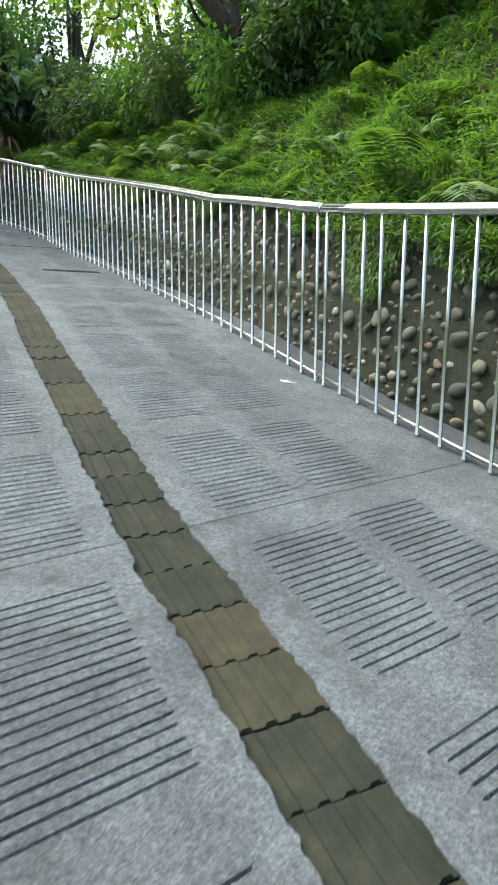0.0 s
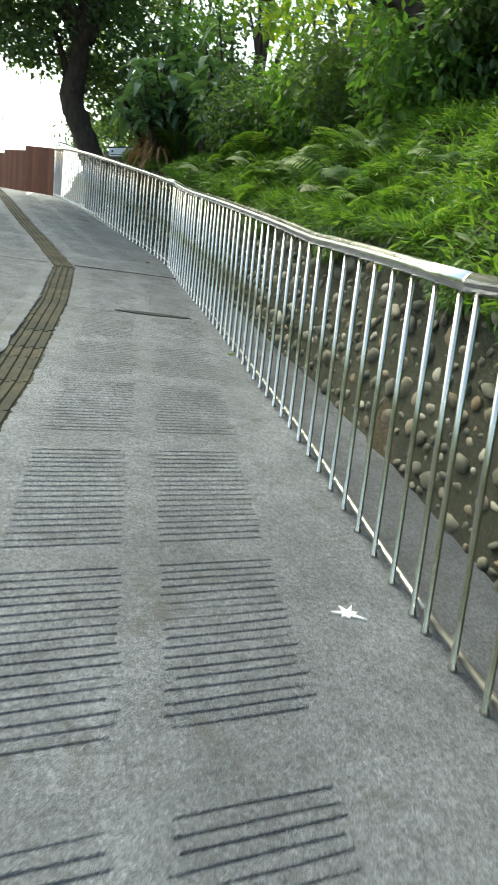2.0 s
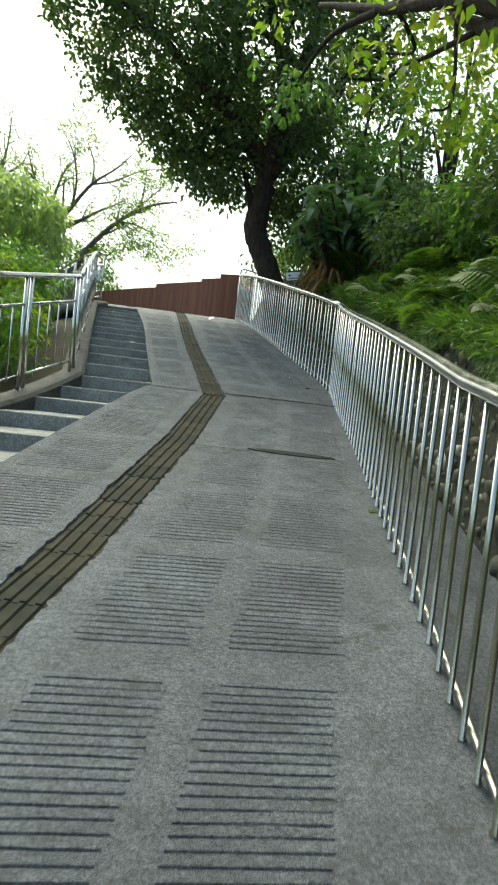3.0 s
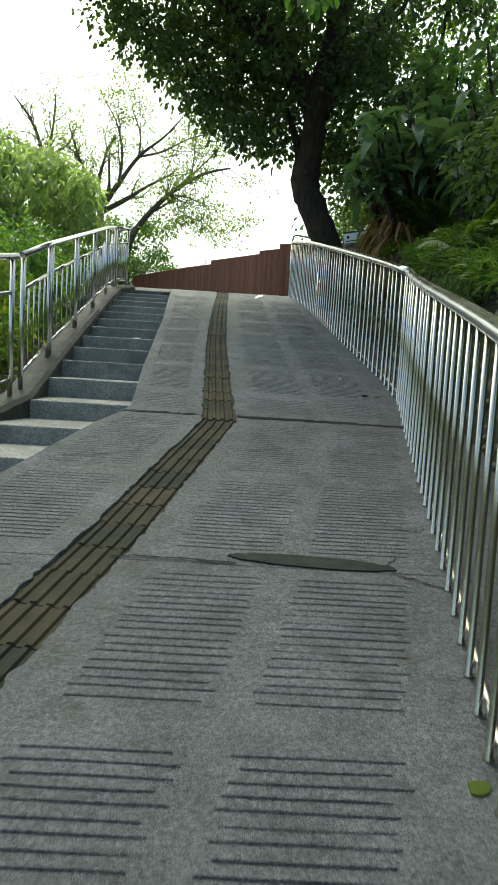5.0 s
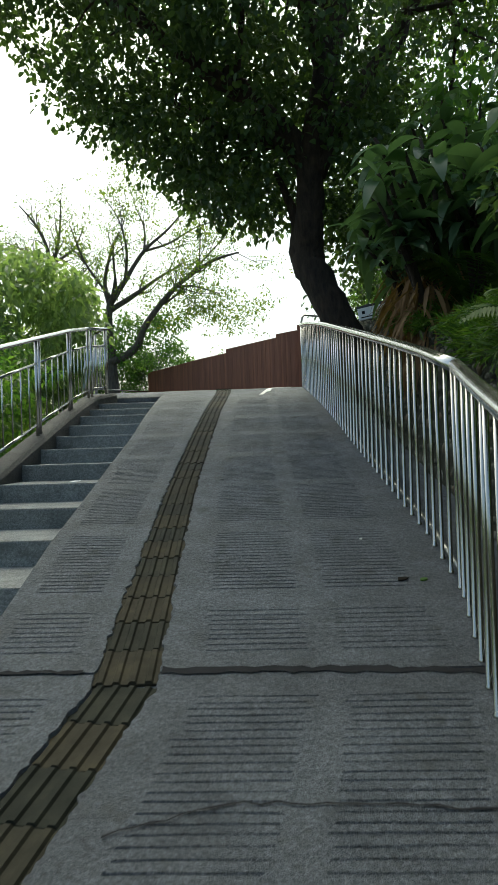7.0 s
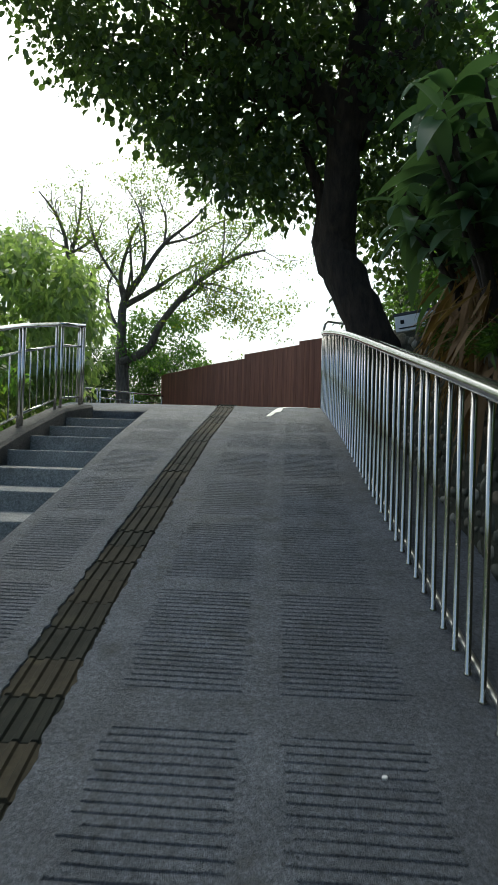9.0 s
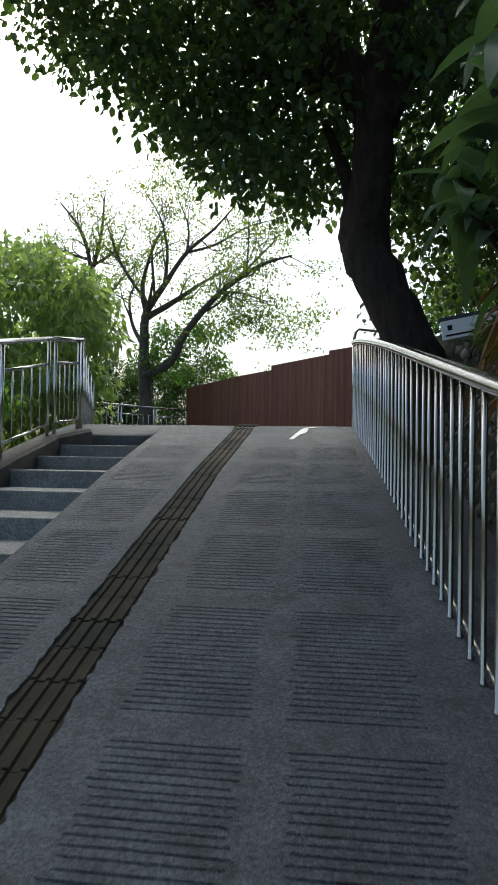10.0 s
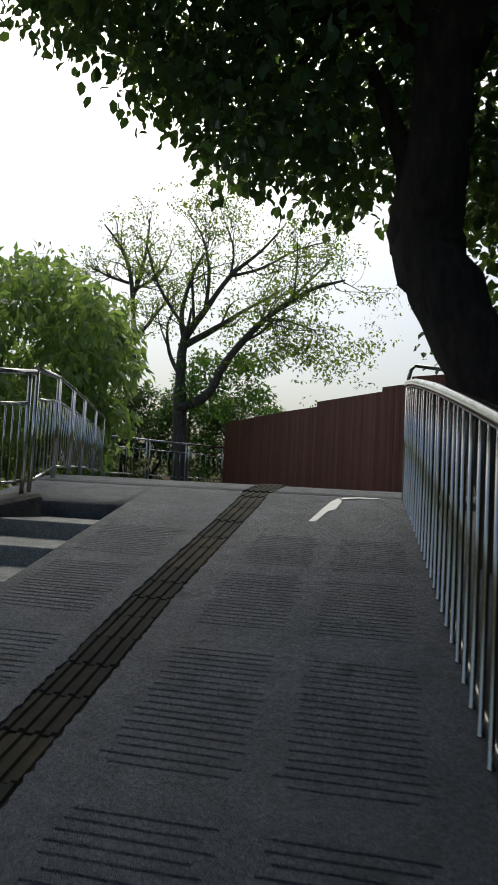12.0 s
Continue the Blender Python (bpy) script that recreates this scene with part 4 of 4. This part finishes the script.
def fern(at, seed, size=0.6, n=9):
    rng = np.random.default_rng(seed)
    th = thing("fern", "bright green fern with arching feathered fronds on the bank", "fern", at, "ferns on the bank")
    for k in range(n):
        v, t = frond(rng, size * rng.uniform(0.7, 1.15), 17, rng.uniform(0.5, 1.15))
        a = k * 2 * math.pi / n + rng.uniform(-0.3, 0.3)
        R = np.array([[math.cos(a), -math.sin(a), 0], [math.sin(a), math.cos(a), 0], [0, 0, 1]])
        fast_mesh("frond", v @ R.T, t, LEAF_FERN, th)
    return th


fern_kinds = []
rnd = random.Random(77)
for k in range(104):
    y = rnd.uniform(-1.5, 8.8) if k < 84 else rnd.uniform(8.8, 12.5)
    d = rnd.choice([0.12, 0.25, 0.5, 0.8, 1.1, 1.5, 2.0, 2.6]) + rnd.uniform(-0.1, 0.1)
    x = wall_x(y) + 0.18 + d
    z = bank_z(x, y) + 0.02
    m = pose(x, y, z, rnd.uniform(-12, 12), rnd.uniform(-38, -12), rnd.uniform(0, 360))
    if len(fern_kinds) < 4:
        th = fern((x, y, z), 100 + len(fern_kinds), rnd.uniform(0.45, 0.75))
        th.matrix_basis = m
        fern_kinds.append(th)
    else:
        c = copy_thing(rnd.choice(fern_kinds), m)
        s = rnd.uniform(0.7, 1.25)
        c.scale = (s, s, s)

# fine ground cover that spills over the wall's head
rng = np.random.default_rng(9)
N = 135000
y = rng.uniform(-3.0, 14.0, N)
d = rng.uniform(0, 1, N) ** 1.3 * 3.6 - 0.18
patch = np.array([noise.noise((a * 0.9, b * 0.9, 7.0)) for a, b in zip(y[::1], d[::1])])
keep = patch > -0.42 + 0.25 * (y > 8.5)
y, d, patch = y[keep], d[keep], patch[keep]
wx = np.interp(y, [-14, 0.9, 1.8, 2.3, 4.5, 8.5, 17.5, 30], [1.6, 3.0, 3.08, 3.18, 3.58, 4.2, 4.05, 4.6])
hz = np.interp(y, HY, HZ)
x = wx + 0.2 + d
mound = np.array([noise.noise((a * 1.7, b * 1.7, 2.0)) for a, b in zip(y, d)])
lift = rng.uniform(0, 1, len(y)) ** 1.5 * (0.10 + 0.16 * np.clip(patch + 0.3, 0, 1)) + 0.45 * np.clip(mound, 0, 1) * np.clip(d * 4 + 0.4, 0, 1)
z = hz + 1.14 + bank_rise(d) * bank_steep(y) - np.where(d < 0, -d * 1.4 * (0.3 + patch), 0) + lift
along = unit(np.stack([rng.normal(size=len(y)) * 0.5 - 0.55, rng.normal(size=len(y)) * 0.6, rng.normal(size=len(y)) * 0.4 + 0.15], 1))
v, t = leaves(np.stack([x, y, z], 1), along, unit(rng.normal(size=(len(y), 3)) * 0.5 + [0, 0, 1]), rng.uniform(0.05, 0.15, len(y)), rng.uniform(0.009, 0.026, len(y)))
cover = fast_mesh("ground_cover", v, t, LEAF_FERN)
tagged(cover, "bright green low ground cover spilling over the wall", "ground cover", kind="stuff")

# curtains of the same cover hanging down the wall's face
rng = np.random.default_rng(19)
pts = []
for c, w, depth in ((0.2, 0.7, 0.45), (2.15, 0.4, 0.6), (1.2, 0.4, 0.25), (3.1, 0.3, 0.25), (5.0, 0.5, 0.3), (7.2, 0.8, 0.35), (9.5, 0.7, 0.4)):
    n = int(5200 * w)
    yy = c + rng.normal(size=n) * w * 0.5
    hh = 1.22 - np.abs(rng.uniform(0, 1, n)) * depth * np.exp(-((yy - c) / w) ** 2)
    pts.append(np.stack([yy, hh], 1))
pts = np.vstack(pts)
base = np.array([wall_face(a, b) for a, b in pts]) + np.stack([-rng.uniform(0, 0.12, len(pts)), np.zeros(len(pts)), np.zeros(len(pts))], 1)
along = unit(np.stack([rng.normal(size=len(pts)) * 0.3 - 0.3, rng.normal(size=len(pts)) * 0.5, -np.abs(rng.normal(size=len(pts))) - 0.2], 1))
v, t = leaves(base, along, unit(rng.normal(size=(len(pts), 3)) * 0.4 + [-1, 0, 0.4]), rng.uniform(0.03, 0.075, len(pts)), rng.uniform(0.008, 0.018, len(pts)))
tagged(fast_mesh("hanging_cover", v, t, LEAF_FERN), "green cover hanging down the face of the wall", "ground cover", kind="stuff")

# shrubs and small trees up the bank
rnd = random.Random(13)
spots = [(2.1, 4.5, 0.8, 0.8), (1.4, 5.9, 0.7, 0.75), (3.4, 2.4, 1.0, 0.8), (3.0, 3.7, 1.0, 0.9), (1.9, 5.2, 0.9, 0.95), (2.0, 6.6, 1.0, 1.15), (1.5, 7.9, 0.9, 1.1), (1.6, 9.2, 1.0, 1.2), (1.2, 10.5, 0.9, 1.1), (1.7, 11.6, 1.0, 1.3), (3.0, 5.8, 1.2, 1.5), (3.1, 7.6, 1.3, 1.6), (2.8, 9.4, 1.2, 1.6), (2.9, 11.2, 1.2, 1.7), (4.3, 4.4, 1.3, 1.5), (4.5, 6.6, 1.4, 1.8), (4.4, 9.0, 1.4, 1.9), (4.3, 11.4, 1.4, 1.9), (4.4, 1.4, 1.2, 1.0), (4.6, -0.6, 1.2, 1.0), (2.4, 13.2, 1.1, 1.6), (3.6, 13.4, 1.3, 1.9), (2.2, 15.2, 1.2, 1.6), (2.4, 17.4, 1.2, 1.7), (1.6, 19.6, 1.1, 1.6), (1.5, 22.0, 1.2, 1.6)]
for k, (d, y, s, h) in enumerate(spots):
    x = wall_x(y) + d
    far_up = d > 2.3 and y > 5
    h *= (0.5 if far_up else 0.76 if y > 5 else 1.0) * (0.6 if y > 8 else 1.0)
    bush("dense green shrub growing on the bank", (x, y, bank_z(x, y)), (s, s * 1.05, h), 26 if far_up else 58, 44 if far_up else 62, 0.115, 0.05, (LEAF_MID, LEAF_MID, LEAF_LIME, LEAF_DARK)[rnd.choice([0, 3, 1, 1, 2, 0])], 200 + k, 0.30, 0.45)
for k, (x, y, s, h) in enumerate([(9.0, -1.0, 1.9, 2.2), (9.2, 2.6, 1.9, 2.0), (9.0, 6.0, 2.1, 2.4), (8.6, 9.2, 2.1, 2.6), (8.2, 12.6, 2.1, 2.8), (7.6, 16.2, 2.2, 3.0), (8.2, 20.0, 2.3, 3.0), (7.2, 24.0, 2.2, 2.8)]):
    bush("leafy tree at the top of the bank", (x, y, bank_z(x, y)), (s * 0.9, s * 0.9, h * 0.75), 34, 30, 0.14, 0.07, (LEAF_MID, LEAF_LIME)[k % 2], 300 + k, 0.42, 0.4, "tree", 4, 1.4 if y > 8 else 0.0)

for k, (x, y, s, h) in enumerate([(5.4, 18.0, 1.25, 2.6), (5.9, 16.6, 1.2, 2.4), (6.6, 19.2, 1.5, 3.0)]):
    bush("dark leafy tree behind the large leaning trunk", (x, y, bank_z(x, y) + 0.1), (s, s, h), 26, 40, 0.13, 0.07, LEAF_MID, 320 + k, 0.42, 0.5, "tree", 4)

bush("leafy tree on the bank with gaps in its crown", (6.3, 12.8, bank_z(6.3, 12.8)), (1.7, 1.8, 1.3), 42, 36, 0.14, 0.07, LEAF_MID, 340, 0.4, 0.5, "tree", 4, 0.4)
bush("leafy tree on the bank with gaps in its crown", (6.4, 9.4, bank_z(6.4, 9.4)), (1.5, 1.6, 1.2), 40, 36, 0.14, 0.07, LEAF_LIME, 341, 0.4, 0.5, "tree", 4, 0.5)

# leaning tree on the bank whose limbs reach over the ramp
rng = np.random.default_rng(23)
lean = thing("tree", "leaning tree on the bank with light yellow-green leaves", "tree", (5.9, 5.6, bank_z(5.9, 5.6)))
limbs = [
    [(5.9, 5.6, 2.4, 0.15), (5.5, 5.8, 3.5, 0.12), (5.0, 6.0, 4.4, 0.11), (4.45, 6.5, 5.2, 0.10), (4.0, 7.2, 5.7, 0.085), (3.6, 8.2, 6.1, 0.06), (3.1, 9.2, 6.6, 0.03)],
    [(4.4, 6.2, 5.1, 0.09), (4.25, 6.9, 5.35, 0.08), (4.2, 7.6, 5.8, 0.06), (4.3, 8.4, 6.5, 0.03)],
    [(5.0, 6.0, 4.4, 0.09), (5.2, 6.6, 5.6, 0.08), (5.6, 7.4, 6.8, 0.04)],
    [(5.2, 5.9, 4.1, 0.09), (5.1, 4.8, 5.3, 0.08), (5.0, 3.4, 6.5, 0.04)],
    [(3.6, 8.2, 6.1, 0.05), (3.2, 8.9, 6.1, 0.03), (2.95, 9.45, 5.75, 0.012)],
]
tw, ends = twigs(rng, limbs[:4], 8, 1.1, 0.3)
wood("trunk", shift(limbs + tw, lean.location), BARK, lean, 9)
cs = [e + rng.normal(size=3) * 0.2 for e in ends if e[2] > 4.6]
cs += list(ellipsoid_clumps(rng, (5.6, 7.2, 6.9), (1.9, 2.8, 1.2), 60, 0.3)) + list(ellipsoid_clumps(rng, (5.8, 3.4, 6.4), (1.6, 2.0, 1.0), 40, 0.3))
crown("crown", lean, rng, cs, rng.uniform(0.25, 0.45, len(cs)), 26, 0.15, 0.07, LEAF_LIME, 0.7, 0.6)
cs = [np.array([2.92, 9.5, 5.68]) + rng.normal(size=3) * [0.2, 0.15, 0.15] for _ in range(16)]
spray = crown("hanging_spray", lean, rng, cs, [0.16] * 16, 9, 0.12, 0.06, LEAF_MID, 1.0, 1.2, rounded=True)
tagged(spray, "spray of hanging young leaves", kind="stuff")


# broad-leaved clumps with dry skirts beside the upper rail
def blade(rng, length, width, lean, droop, n=7):
    """A leaf on a short stalk along +y: widest past its middle, folded along the rib, arching down."""
    s = np.linspace(0, 1, n)
    y = length * s * (math.cos(lean) - 0.25 * droop * s ** 2)
    z = length * (math.sin(lean) * s - droop * s ** 2)
    w = width * np.sin(np.pi * np.clip(s, 0, 1) ** 0.85) ** 0.8 * 0.5 + 0.004
    w[-1] = 0.002
    twist = rng.uniform(-0.5, 0.5) * w
    mid = np.stack([rng.uniform(-0.12, 0.12) * length * s ** 2, y, z], 1)
    left, right = mid + np.stack([-w, np.zeros(n), w * 0.3 + twist], 1), mid + np.stack([w, np.zeros(n), w * 0.3 - twist], 1)
    v = np.vstack([left, mid, right])
    t = []
    for k in range(n - 1):
        for a, b in ((0, n), (n, 2 * n)):
            t += [(a + k, b + k, b + k + 1), (a + k, b + k + 1, a + k + 1)]
    return v, np.array(t)


def spin(v, a):
    R = np.array([[math.cos(a), -math.sin(a), 0], [math.sin(a), math.cos(a), 0], [0, 0, 1]])
    return v @ R.T


def broad_plant(at, seed, height, n, dry, lean):
    """Leaning stems with broad leaves all along their upper part, dead leaves hanging below."""
    rng = np.random.default_rng(seed)
    th = thing("broadleaf_plant", "broad-leaved plant with long dark leaves above a dry brown skirt" if dry else "broad-leaved plant with hanging dark green glossy leaves", "plant", at, "broad-leaved plants")
    stems = []
    for k in range(4):
        e = np.array([rng.normal() * 0.2 - lean, rng.normal() * 0.3, height * rng.uniform(0.7, 1.08)])
        stems.append([(rng.normal() * 0.08, rng.normal() * 0.08, -0.35, 0.035), (*(e * np.array([0.3, 0.3, 0.55])), 0.028), (*e, 0.016)])
        for j in range(n):
            f = rng.uniform(0.0, 1.0) ** 1.4
            p = e * np.array([1 - 0.7 * f, 1 - 0.7 * f, 1 - 0.34 * f])
            v, t = blade(rng, rng.uniform(0.3, 0.52), rng.uniform(0.085, 0.14), rng.uniform(-0.25, 0.8), rng.uniform(0.25, 0.85))
            ob = fast_mesh("leaf", spin(v, j * 2.4 + rng.uniform(-0.4, 0.4)) + p, t, LEAF_BROAD, th)
            ob.data.polygons.foreach_set("use_smooth", [True] * len(ob.data.polygons))
    wood("stem", stems, BARK, th, 6)
    if dry:
        pieces = []
        for j in range(190):
            v, t = blade(rng, rng.uniform(0.3, 0.65), rng.uniform(0.012, 0.045), rng.uniform(-1.3, -0.3), rng.uniform(0.1, 0.6), 5)
            pieces.append((spin(v, rng.uniform(0, 6.3)) + np.array([rng.normal() * 0.11 - 0.08, rng.normal() * 0.22, height * rng.uniform(0.3, 0.62)]), t))
        v, t = join(pieces)
        fast_mesh("dry_skirt", v, t, LEAF_DEAD, th)
    return th


for k, (x, y, h, n, dry, lean) in enumerate([(4.4, 12.35, 1.75, 15, 1, 0.4), (4.42, 12.9, 2.1, 16, 1, 0.42), (4.6, 13.4, 2.0, 14, 1, 0.35), (4.6, 13.1, 2.4, 16, 0, 0.4), (4.85, 12.3, 2.45, 16, 0, 0.3), (5.1, 13.2, 2.6, 16, 0, 0.2), (5.3, 14.1, 2.5, 14, 0, 0.3), (4.9, 11.6, 2.0, 14, 0, 0.1), (4.65, 12.6, 2.5, 16, 0, 0.45), (5.4, 12.0, 2.7, 14, 0, 0.1), (4.9, 13.8, 2.7, 15, 0, 0.3)]):
    broad_plant((x, y, bank_z(max(x, wall_x(y) + 0.25), y) - 0.75), 400 + k, h, n, dry, lean)

# ---- small things ----
board = thing("notice_board", "white notice board with dark marks beside the tree", "sign", (4.2, 14.45, bank_z(4.45, 14.4) - 0.95))
tilt = pose(0, 0, 4.52 - board.location.z, -14, -9, -12)
bm = bmesh.new()
add_box(bm, -0.25, 0.25, -0.012, 0.012, -0.075, 0.085, tilt, 0.004)
part("panel", bm, WHITE_BOARD, board)
bm = bmesh.new()
add_box(bm, -0.2, -0.165, -0.016, -0.0125, 0.0, 0.04, tilt)
add_box(bm, -0.22, 0.24, -0.016, -0.0125, -0.05, -0.038, tilt)
part("print", bm, MARK, board, "dark bars of unreadable print")
bm = bmesh.new()
add_box(bm, -0.26, 0.26, -0.006, 0.02, 0.09, 0.12, tilt, 0.004)
part("top_edge", bm, DARK_METAL, board)
tube_part("post", [(0.1, 0.04, -0.4), (0.1, 0.04, 4.56 - board.location.z)], 0.02, DARK_METAL, board, 8)

bm = bmesh.new()
add_box(bm, 7.15, 7.3, 3.2, 8.2, 3.0, 5.35)
dark_wall = part("wall_east", bm, DARK_WALL, None)
tagged(dark_wall, "dark sheet wall half hidden by the trees", "wall", kind="structure")


def on_floor(points, name, mat, label, category, lift=0.004, parent=None):
    """A thin flat patch that follows the ramp: a fan round the middle of its outline."""
    c = np.mean(np.array(points), axis=0)
    ring = [(x, y, H(y) + lift + 0.003) for x, y in points]
    verts = [(c[0], c[1], H(c[1]) + lift + 0.004)] + ring + [(x, y, z - 0.006) for x, y, z in ring]
    n = len(ring)
    faces = [(0, 1 + k, 1 + (k + 1) % n) for k in range(n)] + [(1 + k, 1 + n + k, 1 + n + (k + 1) % n, 1 + (k + 1) % n) for k in range(n)]
    ob = mesh_object(name, verts, faces, mat, parent)
    return tagged(ob, label, category)


def blob(x, y, rx, ry, n, wob, seed, turn=0.0):
    r = random.Random(seed)
    out = []
    for k in range(n):
        a = 2 * math.pi * k / n
        q = 1 + r.uniform(-wob, wob)
        px, py = rx * math.cos(a) * q, ry * math.sin(a) * q
        out.append((x + px * math.cos(turn) - py * math.sin(turn), y + px * math.sin(turn) + py * math.cos(turn)))
    return out


tagged(on_floor(blob(2.78, 6.335, 0.34, 0.05, 60, 0.05, 3, -0.06), "damp_patch", DAMP, "dark damp patch lying along a joint of the ramp", "damp patch"), kind="structure")
star = []
for k in range(14):
    a = 2 * math.pi * k / 14
    q = (0.03 + 0.035 * ((k * 7) % 5) / 4) if k % 2 == 0 else 0.018
    star.append((2.335 + q * math.cos(a) * (1.0 + 0.4 * (k % 3 == 0)), 2.08 + q * math.sin(a) * 0.8))
on_floor(star, "paint_splash", WHITE_PAINT, "white star-shaped splash on the ramp", "paint splash")
on_floor([(2.645, 16.45), (2.70, 16.47), (2.75, 16.85), (2.81, 16.95), (2.83, 17.3), (2.79, 17.42), (2.74, 17.25), (2.70, 16.95)], "painted_mark", WHITE_PAINT, "worn white painted mark at the head of the ramp", "painted mark")
on_floor([(2.80, 17.36), (2.95, 17.46), (3.15, 17.48), (3.16, 17.51), (2.98, 17.53), (2.83, 17.46)], "painted_mark", WHITE_PAINT, "thin worn end of a white painted stroke", "painted mark")
for x, y, r, m in ((3.52, 9.41, 0.036, LEAF_ROT), (3.62, 9.40, 0.026, LEAF_MID), (1.25, 11.48, 0.05, WHITE_PAINT), (3.38, 9.95, 0.012, WHITE_PAINT), (2.95, 19.2, 0.05, LEAF_DEAD), (3.09, 5.17, 0.045, LEAF_LIME)):
    lift = 0.004
    if x < edge_left(y):
        k = max(q for q in STEP_Y if q <= y)
        lift = H(k) - H(y) + 0.006
    on_floor(blob(x, y, r * 0.8, r * 0.5, 9, 0.25, int(x * 100), 0.4), "fallen_leaf", m, "small fallen leaf lying on the concrete", "leaf", lift)


def crack(points, width, seed):
    r = random.Random(seed)
    pts = []
    for (ax, ay), (bx, by) in zip(points, points[1:]):
        for k in range(8):
            f = k / 8
            pts.append((ax + (bx - ax) * f, ay + (by - ay) * f + r.uniform(-0.008, 0.008), width * r.uniform(0.35, 1.0)))
    up = [(x, y + w) for x, y, w in pts]
    lo = [(x, y - w) for x, y, w in pts]
    n = len(pts)
    verts = [(x, y, H(y) + 0.006) for x, y in up + lo]
    return mesh_object("crack", verts, [(k, k + n, k + n + 1, k + 1) for k in range(n - 1)], MARK, floor)


crack([(2.42, 7.78), (2.75, 7.9), (3.12, 7.9), (3.55, 7.86)], 0.006, 1)
crack([(1.35, 7.5), (1.7, 7.6), (1.95, 7.78)], 0.006, 2)
crack([(3.1, 6.28), (3.22, 6.2), (3.3, 6.16)], 0.007, 3)
crack([(3.08, 6.33), (3.14, 6.40), (3.15, 6.46)], 0.010, 4)
crack([(3.2, 6.72), (3.32, 6.70), (3.36, 6.76)], 0.006, 5)
crack([(2.44, 8.63), (2.8, 8.63), (3.1, 8.625), (3.45, 8.61), (3.8, 8.6)], 0.027, 6)
crack([(1.60, 8.64), (1.9, 8.63), (2.16, 8.63)], 0.016, 7)
crack([(1.95, 6.30), (2.2, 6.31), (2.5, 6.29)], 0.008, 8)
